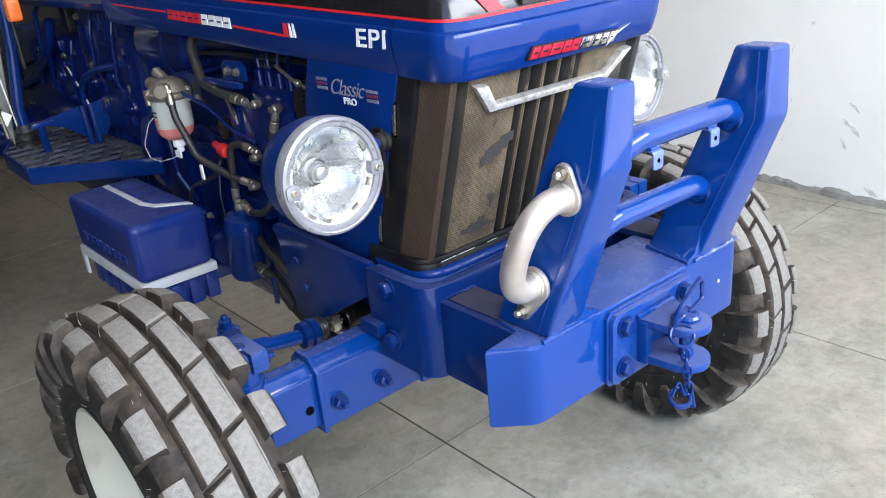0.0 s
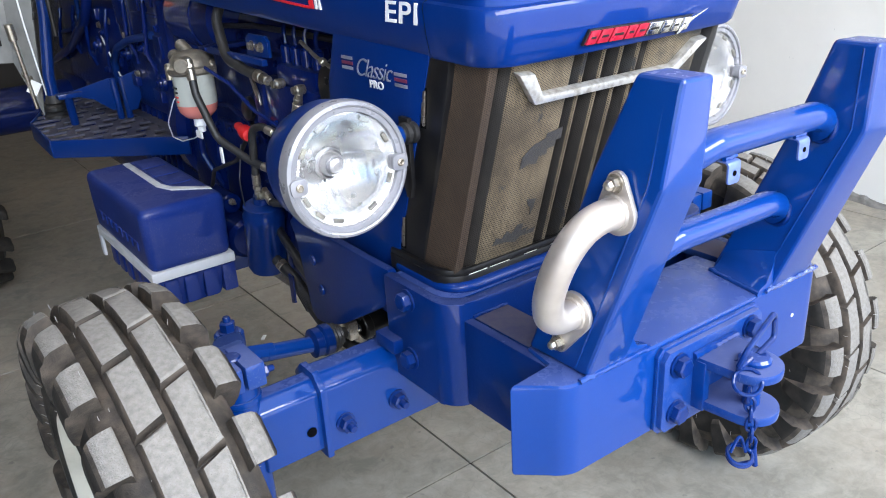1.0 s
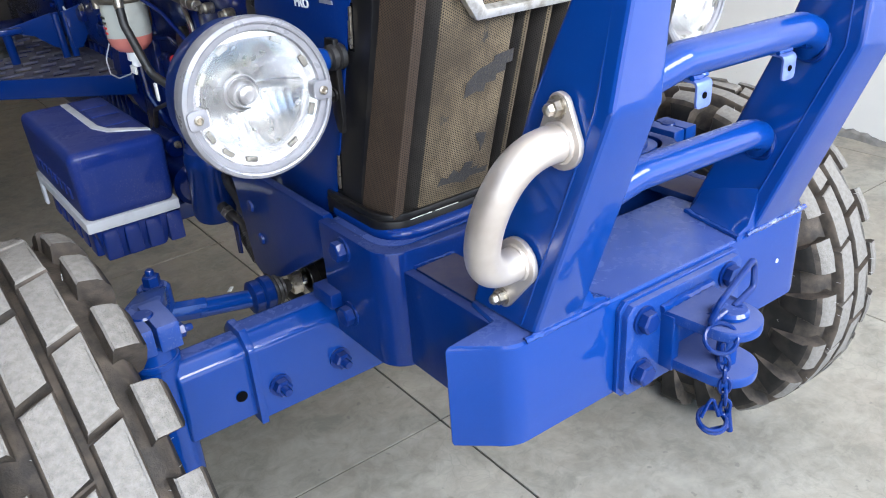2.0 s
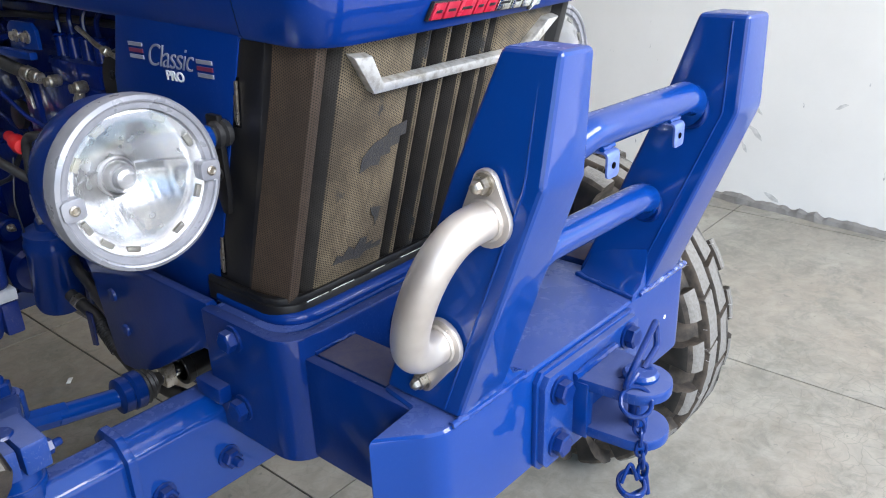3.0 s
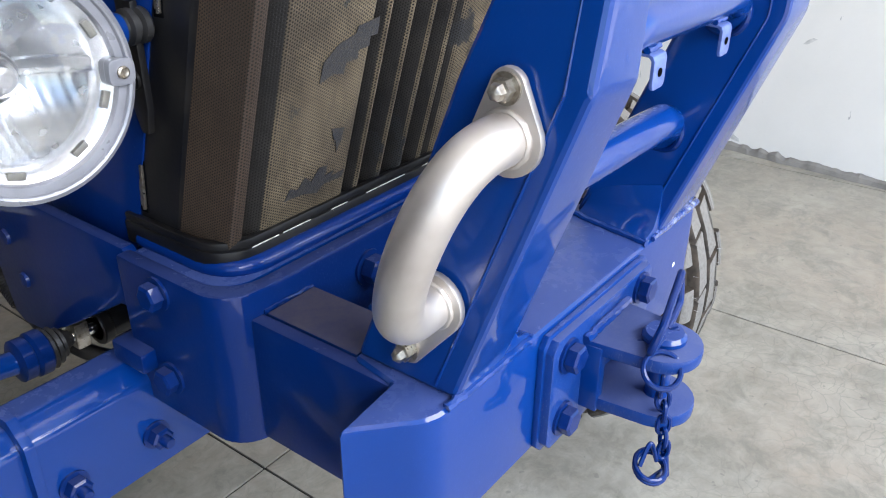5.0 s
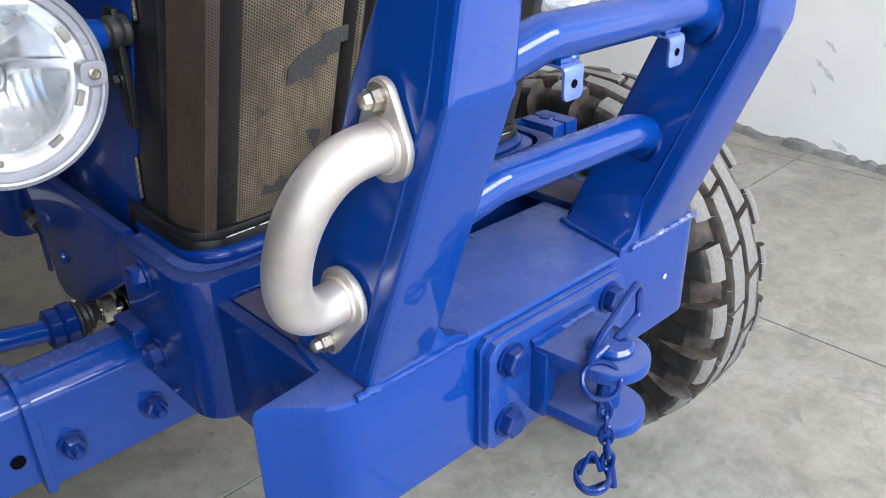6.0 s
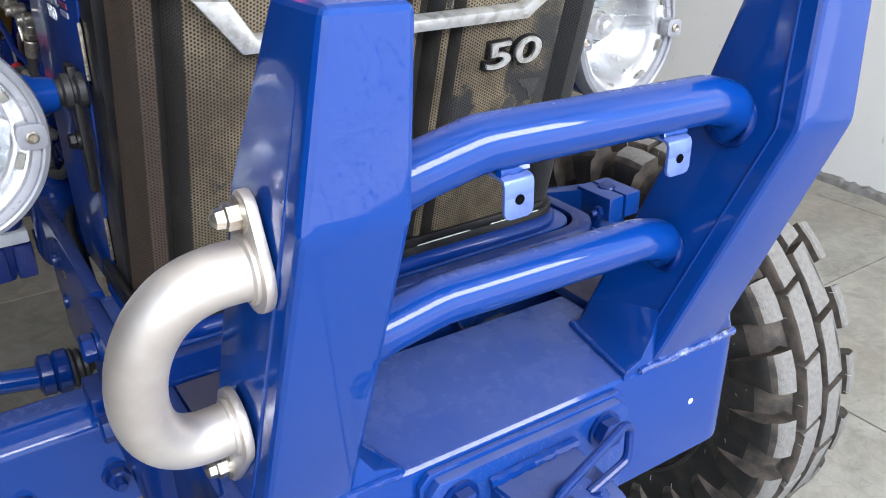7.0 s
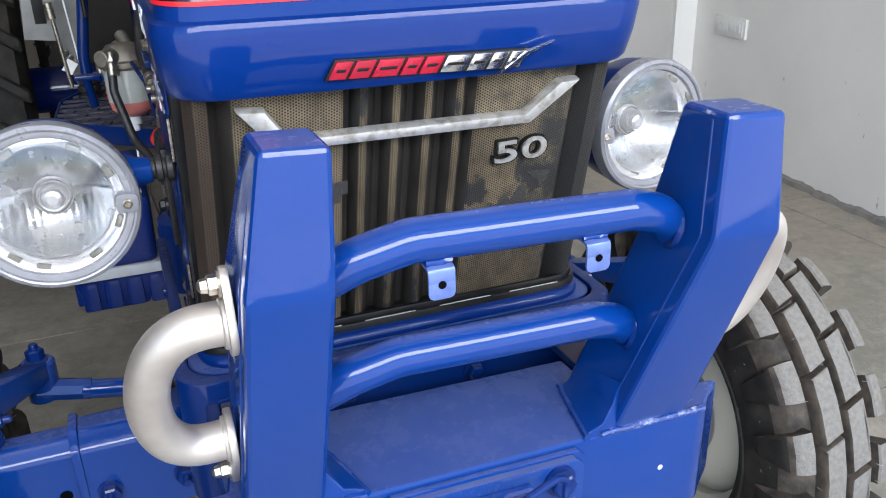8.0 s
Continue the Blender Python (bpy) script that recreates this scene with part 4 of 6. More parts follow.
grab_pipe(-1, -0.258, -0.267, 0.066, post_w)
grab_pipe(1, 0.259, 0.252, 0.057, post_e)

# tow hitch
def hitch():
    zc = 0.668
    plate = part("hitch_plate", prism([(-0.122, 0.605), (-0.130, 0.615), (-0.128, 0.722), (-0.118, 0.733), (0.088, 0.729), (0.098, 0.719), (0.096, 0.612), (0.086, 0.602)], "y", -0.016, 0.0, 0.0025), DUSTED, tractor, "blue bolted tow hitch plate")
    part("backing_strip", prism([(-0.125, 0.600), (-0.134, 0.610), (-0.132, 0.728), (-0.122, 0.738), (0.094, 0.733), (0.103, 0.724), (0.10, 0.606), (0.09, 0.597)], "y", -0.007, 0.0, 0.002), BLUE, plate)
    for x, z in ((-0.099, 0.708), (-0.102, 0.633), (0.066, 0.708), (0.066, 0.630)):
        part("hitch_bolt", hex_bolt((x, -0.016, z), (0, -1, 0), 0.026, 0.013, True), CHASSIS, plate)
    def tongue(z0, z1, x0, x1, reach, r):
        cx = (x0 + x1) / 2
        pts = [(x0, -0.014), (x1, -0.014)]
        cyy = -reach + r
        pts += [(cx + r * math.cos(a), cyy - r * math.sin(a)) for a in [math.pi * k / 14 for k in range(15)]]
        return prism(pts, "z", z0, z1, 0.003)
    part("hitch_tongue", tongue(0.694, 0.709, -0.066, 0.028, 0.120, 0.040), DUSTED, plate, "rounded blue clevis tongue")
    part("hitch_tongue", tongue(0.628, 0.643, -0.066, 0.028, 0.120, 0.040), DUSTED, plate, "rounded blue clevis tongue")
    for x in (-0.066, 0.014):
        part("hitch_web", block(x, x + 0.014, -0.036, -0.014, 0.626, 0.704, 0.002), BLUE, plate)
    part("weld_bead", weld([(-0.068, -0.018, 0.711), (-0.03, -0.019, 0.712), (0.03, -0.018, 0.710)], 0.0058, 7), BLUE, plate)
    pin = part("hitch_pin", merged(rod((-0.017, -0.080, 0.612), (-0.017, -0.080, 0.709), 0.0125, 24), turned([(0.020, 0), (0.0225, 0.002), (0.0225, 0.006), (0.019, 0.010), (0, 0.0105)], (-0.017, -0.080, 0.709), (0, 0, 1), 28)), BLUE, tractor, "blue clevis pin with loop handle")
    part("pin_handle", tube([(-0.030, -0.082, 0.720), (-0.066, -0.083, 0.714), (-0.054, -0.090, 0.746), (0.030, -0.072, 0.762), (0.046, -0.066, 0.752), (0.040, -0.072, 0.722), (-0.012, -0.080, 0.717)], 0.0042, 0.012, 10, 6), CHASSIS, pin)
    across, along = Vector((0.63, -0.77, 0.0)), Vector((0.54, 0.44, 0.71))
    ring = [Vector((-0.056, -0.096, 0.700)) + 0.0185 * (across * math.cos(a) + along * math.sin(a)) for a in [2 * math.pi * k / 24 for k in range(24)]]
    part("split_ring", tube(ring, 0.0029, 0, 8, 1, True), CHASSIS, pin)
    part("cross_pin", rod((-0.048, -0.046, 0.700), (-0.006, -0.090, 0.720), 0.0028), CHASSIS, pin)
    # chain of twisted links hanging from the ring, with a linch pin at its end
    top, n = Vector((-0.052, -0.097, 0.678)), 6
    for k in range(n):
        c = top + Vector((0.0006 * k + 0.002 * math.sin(k), -0.0022 * k, -0.0150 * k))
        turn = Matrix.Rotation(radians(90 * (k % 2) + 20 + 7 * k), 3, "Z")
        pts = []
        for j in range(20):
            a = 2 * math.pi * j / 20
            pts.append(c + turn @ Vector((0.0062 * math.cos(a), 0, 0.0100 * math.sin(a) + (0.0015 if math.sin(a) > 0 else -0.0015))))
        part("chain_link", tube(pts, 0.0025, 0, 7, 1, True), CHASSIS, pin)
    e = top + Vector((0.004, -0.010, -0.0150 * n))
    coil = [e + Vector((-0.020 + 0.020 * math.cos(a), 0.004 + 0.015 * math.sin(a), 0.006 + 0.006 * math.sin(a) - 0.0018 * a / math.pi)) for a in [math.pi * k / 12 for k in range(49)]]
    part("linch_ring", tube(coil, 0.0027, 0, 8, 1), CHASSIS, pin)
    part("linch_clip", tube([e + Vector((-0.034, 0.010, 0.010)), e + Vector((-0.018, 0.008, 0.036)), e + Vector((-0.010, 0.002, 0.004))], 0.0024, 0.006, 8), CHASSIS, pin)
    part("linch_pin", merged(rod(e + Vector((0.004, 0, 0.010)), e + Vector((0.008, -0.004, -0.026)), 0.0042), rod(e + Vector((-0.036, 0.0, -0.004)), e + Vector((0.004, -0.003, -0.016)), 0.003)), CHASSIS, pin)


hitch()

# headlamps
def fluted_dish(c, way):
    """A parabolic dish of stepped upright flutes."""
    q = Vector(way).to_track_quat("Z", "Y").to_matrix()
    bm, rows, n, m = bmesh.new(), [], 240, 34
    for i in range(m + 1):
        r = 0.014 + (0.0660 - 0.014) * i / m
        ring = []
        for k in range(n):
            a = 2 * math.pi * k / n
            u, v = r * math.cos(a), r * math.sin(a)
            d = -0.054 + 0.043 * (r / 0.0660) ** 2
            low = min(max((0.006 - v) / 0.012, 0.0), 1.0)
            d += 0.0006 * abs(math.sin(u * 400)) * low + 0.0026 * abs(math.sin(4 * a)) * (1 - low) * r / 0.07 + (0.004 if -0.004 < v < 0.010 and abs(u) > 0.018 else 0)
            ring.append(bm.verts.new(Vector(c) + q @ Vector((u, v, d))))
        rows.append(ring)
    for a, b in zip(rows, rows[1:]):
        for k in range(n):
            bm.faces.new((a[k], a[(k + 1) % n], b[(k + 1) % n], b[k]))
    return bm


def headlamp(s):
    cx, cy, cz = (-0.4005, 0.323, 0.988) if s < 0 else (0.3875, 0.314, 0.991)
    way = Vector((0.0 if s < 0 else 0.10, -1, 0.02))
    body = part("headlamp", turned([(0, -0.118), (0.030, -0.116), (0.058, -0.106), (0.078, -0.085), (0.089, -0.055), (0.0925, -0.022), (0.093, -0.010)], (cx, cy, cz), way, 56, cap=False), CHASSIS, tractor, "round blue headlamp bowl with grey rim and clear lens")
    part("headlamp_rim", turned([(0.0925, -0.012), (0.0950, -0.010), (0.0955, 0.006), (0.0938, 0.012), (0.0895, 0.0145), (0.0875, 0.0135), (0.0865, 0.0105), (0.0840, 0.0105), (0.0800, 0.0095), (0.0785, 0.006), (0.0780, -0.004)], (cx, cy, cz), way, 64, cap=False), RING, body, "light grey plastic headlamp rim")
    part("inner_ring", turned([(0.0800, 0.002), (0.0780, 0.0035), (0.0715, 0.001), (0.0665, -0.006), (0.0645, -0.012)], (cx, cy, cz), way, 64, cap=False), LAMPRING, body, "bright slotted inner ring")
    part("reflector", fluted_dish((cx, cy, cz), way), REFLECTOR, body, "bright aluminised reflector", sharp=20)
    part("bulb_cap", turned([(0.0225, -0.058), (0.0225, -0.044), (0.0205, -0.041), (0.0185, -0.043), (0.0175, -0.043), (0.0165, -0.032), (0.0145, -0.029), (0.012, -0.030), (0.0105, -0.024), (0.006, -0.0215), (0.0, -0.0215)], (cx, cy, cz), way, 36, cap=False), BULB, body, "grey ringed bulb cap", sharp=25)
    lens = part("lens", turned([(0.0795, 0.0065), (0.066, 0.0105), (0.048, 0.0130), (0.028, 0.0146), (0, 0.0152), (0, 0.0132), (0.028, 0.0126), (0.048, 0.0110), (0.066, 0.0085), (0.0795, 0.0045), (0.0795, 0.0065)], (cx, cy, cz), way, 64, cap=False), LENS, body, "clear headlamp glass")
    lens.visible_shadow = False
    for a in (27, 62, 118, 150, 205, 228, 253, 300, 338):
        p = Vector((cx + 0.0718 * math.cos(radians(a)), cy - 0.0015, cz + 0.0718 * math.sin(radians(a))))
        m = Matrix.Translation(p) @ Matrix.Rotation(radians(-a), 4, "Y")
        bm = block(-0.0032, 0.0032, -0.003, 0.002, -0.0075, 0.0075, 0.001)
        bm.transform(m)
        part("ring_slot", bm, SLOT, body)
    for a in (183, -3):
        u = Vector((math.cos(radians(a)), 0, math.sin(radians(a))))
        c = Vector((cx, cy, cz)) + u * 0.0795
        ear = []
        for k in range(16):
            t = 2 * math.pi * k / 16
            ear.append((0.0125 * math.copysign(abs(math.cos(t)) ** 0.5, math.cos(t)), 0.0115 * math.copysign(abs(math.sin(t)) ** 0.5, math.sin(t))))
        bm = prism(ear, "y", -0.017, 0.0, 0.0015)
        bm.transform(Matrix.Translation(c) @ Matrix.Rotation(radians(-a), 4, "Y"))
        part("rim_ear", bm, RING, body)
        part("rim_screw", merged(turned([(0.0055, 0), (0.0055, 0.002), (0.004, 0.003), (0.0025, 0.0015), (0, 0.0015)], c + Vector((0, -0.017, 0)), (0, -1, 0), 16)), ZINC, body)
    # corrugated rubber stalk towards the bonnet side
    x0 = s * 0.262
    prof = [(0.010, 0.0), (0.015, 0.001)]
    for k in range(2):
        prof += [(0.0165, 0.003 + k * 0.012), (0.0165, 0.009 + k * 0.012), (0.0120, 0.011 + k * 0.012), (0.0120, 0.0135 + k * 0.012)]
    part("rubber_stalk", turned(prof + [(0.013, 0.028)], (x0, 0.352, 1.008), (s, 0, 0), 28), HOSE, body, "black corrugated rubber mount")
    part("stalk_cone", turned([(0.011, 0.026), (0.0145, 0.027), (0.016, 0.032), (0.0175, 0.042), (0.022, 0.052)], (x0, 0.352, 1.008), (s, 0, -0.02), 28), BLUE, body)
    part("lamp_bracket", merged(prism([(0.350, 1.030), (0.374, 1.030), (0.374, 0.93), (0.366, 0.905), (0.356, 0.905), (0.350, 0.93)], "x", *sorted((s * 0.268, s * 0.276)), 0.002), hex_bolt((s * 0.276, 0.362, 0.958), (s, 0, 0), 0.013, 0.008, True)), BLACK, body)


headlamp(-1)
headlamp(1)


# bonnet
def rise(y):
    return 0.035 * max(0.0, y - 0.17)


def u_outline(hx, front, back, r):
    """An open outline: down one side, round the nose and back up the other side."""
    pts = [(-hx, back)]
    for k in range(11):
        a = math.pi / 2 * k / 10
        pts.append((-hx + r * (1 - math.cos(a)), front + r * (1 - math.sin(a))))
    for k in range(1, 8):
        x = (-hx + r) + (2 * hx - 2 * r) * k / 8
        pts.append((x, front - 0.006 * math.sin(math.pi * k / 8)))
    return pts + [(-x, y) for x, y in pts[:11 + 1][::-1]]


def shell(levels, back, r=0.05, closed_top=False):
    bm, rows = bmesh.new(), []
    for z, hx, front in levels:
        rows.append([bm.verts.new((x, y, z + rise(y))) for x, y in u_outline(hx, front, back, r)])
    for a, b in zip(rows, rows[1:]):
        for i in range(len(a) - 1):
            bm.faces.new((a[i], a[i + 1], b[i + 1], b[i]))
    if closed_top:
        bm.faces.new(rows[-1])
    return bm


def sides(levels, y0, y1):
    bm = bmesh.new()
    for s in (-1, 1):
        rows = []
        for z, hx, _ in levels:
            rows.append([bm.verts.new((s * hx, y, z + rise(y))) for y in (y0, (y0 + y1) / 2, y1)])
        for a, b in zip(rows, rows[1:]):
            for i in range(2):
                bm.faces.new((a[i], a[i + 1], b[i + 1], b[i]))
    return bm


SKIN = [(1.118, 0.252, 0.186), (1.116, 0.262, 0.174), (1.122, 0.266, 0.169), (1.150, 0.271, 0.162), (1.182, 0.274, 0.157), (1.190, 0.272, 0.160), (1.193, 0.266, 0.166), (1.207, 0.265, 0.168)]
nose = part("bonnet_nose", shell(SKIN, 0.296), BONNET, tractor, "glossy blue bonnet nose with rounded corners", sharp=40)
part("bonnet_side", sides([(z, hx - 0.001, f) for z, hx, f in SKIN], 0.299, 1.53), BONNET, tractor, "glossy blue bonnet side", sharp=40)
for s in (-1, 1):
    part("seam_backing", block(*sorted((s * 0.264, s * 0.258)), 0.28, 0.315, 1.13, 1.21, 0), BLACK, nose)
part("red_line", shell([(1.2065, 0.2662, 0.1668), (1.211, 0.2662, 0.1668)], 1.525), RED, nose, "thin red pinstripe round the bonnet")
UPPER = [(1.2105, 0.265, 0.168), (1.240, 0.262, 0.174), (1.275, 0.252, 0.190), (1.30, 0.235, 0.215), (1.315, 0.20, 0.26)]
part("bonnet_top", shell(UPPER, 1.60, 0.05, True), DARKFILM, tractor, "gloss black bonnet top film", sharp=40)
for x0, x1 in ((-0.185, -0.150), (0.200, 0.225)):
    part("red_slash", prism([(x0, 0.0), (x1, 0.0), (x1 - 0.030, 0.034), (x0 - 0.030, 0.034)], "z", 0, 0.0012, 0), RED, nose)
    ob = [o for o in nose.children if o.name.startswith("red_slash")][-1]
    ob.matrix_world = axes((0, 0.1665, 1.213), (1, 0, 0), (0, 0.2, 1))
# the maker's plate is a plain panel with bars
badge = part("name_panel", prism([(-0.118, 1.214), (0.118, 1.214), (0.125, 1.255), (-0.125, 1.255)], "y", 0.158, 0.166, 0.002), DARKFILM, nose)
for k in range(8):
    part("badge_bar", prism([(-0.098 + k * 0.0245, 1.228), (-0.080 + k * 0.0245, 1.228), (-0.078 + k * 0.0245, 1.246), (-0.096 + k * 0.0245, 1.246)], "y", 0.1555, 0.159, 0.0006), CHROME, nose)


# front badge: slanted metal blocks, red then silver, on black backing
def front_badge():
    m = axes((0.003, 0.1560, 1.1365), (1, 0, -0.025), (0, -0.18, 1))
    def slab(x0, x1, y0, y1, d0, d1, mat, name):
        bm = prism([(x0 + y0 * 0.5, y0), (x1 + y0 * 0.5, y0), (x1 + y1 * 0.5, y1), (x0 + y1 * 0.5, y1)], "z", d0, d1, 0.0006)
        ob = part(name, bm, mat, nose)
        ob.matrix_world = m
        return ob
    slab(-0.114, 0.102, -0.0105, 0.0105, -0.003, 0.002, BLACK, "badge_backing")
    x = -0.112
    for k, w in enumerate((0.021, 0.024, 0.030, 0.021, 0.023, 0.030, 0.023, 0.021, 0.021)):
        mat = CRIMSON if k < 5 else CHROME
        slab(x, x + w - 0.0035, -0.0088, 0.0088, 0.0, 0.005, mat, "badge_block")
        slab(x + 0.004, x + w - 0.0075, -0.0016, 0.0016, 0.003, 0.0056, BLACK, "badge_slit")
        x += w
    sw = part("badge_swoosh", prism([(0.072, -0.014), (0.078, -0.012), (0.106, 0.006), (0.135, 0.0185), (0.100, 0.008)], "z", 0.0, 0.0062, 0.0006), CHROME, nose)
    sw.matrix_world = m


front_badge()


def side_decals(s):
    x = s * 0.2722
    right = (0, -1, 0) if s < 0 else (0, 1, 0)
    out = 1 if s < 0 else -1
    def at(y, z):
        return axes((x, y, z), right, (0, 0, 1))
    lettering("decal_word", "EPI", 0.042, at(0.353, 1.177), WHITE, nose, 0.0008, 0.10, 1.55, 1.07, "bold white capital lettering", 0.0004)
    for y0, y1, mat in ((0.581, 0.587, WHITE), (0.593, 0.599, WHITE), (0.606, 0.619, RED)):
        part("decal_stripe", prism([(y0, 1.169), (y1, 1.170), (y1, 1.195), (y0, 1.194)], "x", *sorted((x - s * 0.003, x + s * 0.0010)), 0), mat, nose)
    for y0, y1, z0, z1 in ((0.619, 0.815, 1.169, 1.179), (1.135, 1.45, 1.199, 1.210)):
        part("decal_stripe", prism([(y0, z0), (y1, z1), (y1, z1 + 0.004), (y0, z0 + 0.004)], "x", *sorted((x - s * 0.003, x + s * 0.0010)), 0), RED, nose)
    for k in range(9):
        y, w = 1.122 - k * 0.0335, 0.027 if k % 3 else 0.030
        z = 1.1745 + 0.035 * (y - 0.8)
        part("decal_bar", prism([(y, z), (y - w, z - 0.001), (y - w - 0.003, z + 0.0205), (y - 0.003, z + 0.0215)], "x", *sorted((x - s * 0.003, x + s * 0.0010)), 0), RED if k < 5 else WHITE, nose)
        part("decal_gap", prism([(y - 0.006, z + 0.0085), (y - w + 0.005, z + 0.0085), (y - w + 0.0045, z + 0.0115), (y - 0.0065, z + 0.0115)], "x", *sorted((x - s * 0.003, x + s * 0.0016)), 0), BONNET, nose)


side_decals(-1)
side_decals(1)


# side panel under the bonnet with its lettering
def side_panel(s):
    x0, x1 = sorted((s * 0.250, s * 0.263))
    panel = part("side_panel", prism([(0.300, 1.135), (0.565, 1.14), (0.600, 1.05), (0.62, 0.80), (0.60, 0.74), (0.436, 0.752)], "x", x0, x1, 0.003), BONNET, tractor, "deep blue side panel with silver lettering")
    x = s * 0.2635
    right = (0, -1, 0) if s < 0 else (0, 1, 0)
    lettering("panel_word", "Classic", 0.041, axes((x, 0.456, 1.086), right, (0, 0, 1)), SILVER, panel, 0.0006, 0.45, 1.02, 0.90, "silver italic lettering", -0.0004)
    lettering("panel_word", "PRO", 0.0165, axes((x, 0.446, 1.064), right, (0, 0, 1)), WHITE, panel, 0.0006, 0.0, 1.25, 1.0, "small white capital lettering", 0.0004)
    for y, hw in ((0.529, 0.0165), (0.378, 0.016)):
        for z, mt in ((1.070, SILVER), (1.062, MAROON), (1.054, SILVER)):
            z += 0.028 if y > 0.4 else 0.018
            part("panel_bar", block(*sorted((x - s * 0.001, x + s * 0.0008)), y - hw, y + hw, z - 0.0024, z + 0.0024, 0), mt, panel)
    # black edge strip of the grille surround and its clips
    edge = part("grille_edge", prism([(0.262, 1.12), (0.318, 1.12), (0.448, 0.772), (0.366, 0.772), (0.276, 1.06)], "x", *sorted((s * 0.246, s * 0.2605)), 0.003), BLACK, tractor, "black plastic grille surround")
    for y, z in ((0.322, 1.046), (0.401, 0.834)):
        slot = part("latch_slot", prism([(y - 0.005, z + 0.030), (y + 0.008, z + 0.030), (y + 0.016, z - 0.030), (y + 0.003, z - 0.030)], "x", *sorted((s * 0.2595, s * 0.2615)), 0), VOID, edge)
        part("panel_latch", merged(prism([(y - 0.003, z + 0.026), (y + 0.001, z + 0.026), (y + 0.008, z - 0.026), (y + 0.004, z - 0.026)], "x", *sorted((s * 0.260, s * 0.2645)), 0.0008), prism([(y + 0.003, z + 0.010), (y + 0.008, z + 0.008), (y + 0.012, z - 0.022), (y + 0.008, z - 0.024)], "x", *sorted((s * 0.260, s * 0.2630)), 0.0006)), ZINC, edge, "small bright panel latch")


side_panel(-1)
side_panel(1)


# grille
def grille_face():
    """A folded perforated sheet, leaning back towards its foot; offsets are forward of the plane."""
    fold = [(-0.250, -0.082), (-0.248, -0.040), (-0.245, -0.012), (-0.243, -0.003), (-0.237, 0.000), (-0.229, -0.002), (-0.226, -0.010), (-0.218, -0.022), (-0.212, -0.016), (-0.206, -0.002), (-0.202, 0.000), (-0.092, 0.000), (-0.087, -0.003)]
    for x in (-0.068, -0.030, 0.008, 0.046):
        fold += [(x - 0.014, -0.028), (x - 0.006, -0.028), (x - 0.001, -0.003), (x + 0.003, 0.0), (x + 0.008, -0.003)]
    fold += [(0.064, -0.018), (0.070, -0.004), (0.075, 0.0), (0.190, 0.0), (0.196, -0.003), (0.202, -0.018), (0.209, -0.022), (0.216, -0.010), (0.222, -0.001), (0.234, 0.0), (0.241, -0.004), (0.245, -0.014), (0.248, -0.04), (0.250, -0.082)]
    bm = bmesh.new()
    uv = bm.loops.layers.uv.new("UVMap")
    run, ups, rows = 0.0, [], []
    for i, (x, d) in enumerate(fold):
        if i:
            run += math.hypot(x - fold[i - 1][0], d - fold[i - 1][1])
        ups.append(run)
    levels = [0.790 + 0.35 * k / 8 for k in range(9)]
    for z in levels:
        rows.append([bm.verts.new((x * (1 + 0.03 * (1.12 - z) / 0.33), 0.196 + (1.11 - z) * 0.290 - d, z)) for x, d in fold])
    for k in range(8):
        for i in range(len(fold) - 1):
            f = bm.faces.new((rows[k][i], rows[k][i + 1], rows[k + 1][i + 1], rows[k + 1][i]))
            for lp, (a, b) in zip(f.loops, ((i, k), (i + 1, k), (i + 1, k + 1), (i, k + 1))):
                lp[uv].uv = (ups[a], levels[b])
            # Recessed folds and the far corner take the darkened mesh, the near corner brown.
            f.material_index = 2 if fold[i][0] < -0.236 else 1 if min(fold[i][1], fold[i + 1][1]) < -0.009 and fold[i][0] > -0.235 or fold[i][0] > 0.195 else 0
    return bm


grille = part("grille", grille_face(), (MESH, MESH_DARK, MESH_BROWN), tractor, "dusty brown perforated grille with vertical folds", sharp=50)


def base_outline(o, y):
    pts = [(-0.264 - o, 0.44)]
    for k in range(7):
        a = math.pi / 2 * k / 6
        pts.append((-0.264 - o + 0.045 * (1 - math.cos(a)), y - o + 0.045 * (1 - math.sin(a))))
    return pts + [(-a, b) for a, b in pts[::-1]]


part("grille_foot", merged(strip_wall(base_outline(-0.05, 0.288), base_outline(0.006, 0.283), 0.764, 0.790, 0.003), strip_wall(base_outline(-0.004, 0.286), base_outline(0.004, 0.286), 0.786, 0.798, 0.002)), BLACK, grille, "black plastic grille foot")
for x0, x1 in ((-0.232, -0.196), (-0.190, -0.150), (-0.118, -0.092), (-0.060, 0.010), (0.045, 0.120), (0.150, 0.225)):
    part("lip_scuff", tube([(x0, 0.2772, 0.7905), ((x0 + x1) / 2, 0.2768, 0.7908), (x1, 0.2772, 0.7905)], 0.0007, 0, 6), SATIN, grille)
COMB = [(-1.0, -0.9), (-0.95, -0.2), (-0.5, 0.3), (0.1, 0.5), (0.15, 0.75), (0.95, 0.9), (0.98, 0.3), (0.7, 0.28), (0.72, -0.05), (0.3, -0.1), (0.34, -0.4), (-0.1, -0.42), (-0.12, -0.8), (-0.5, -0.7)]
SHARD = [(-0.9, 0.8), (0.9, 0.6), (0.75, -0.2), (0.3, -0.95), (0.0, -0.1), (-0.4, 0.1)]
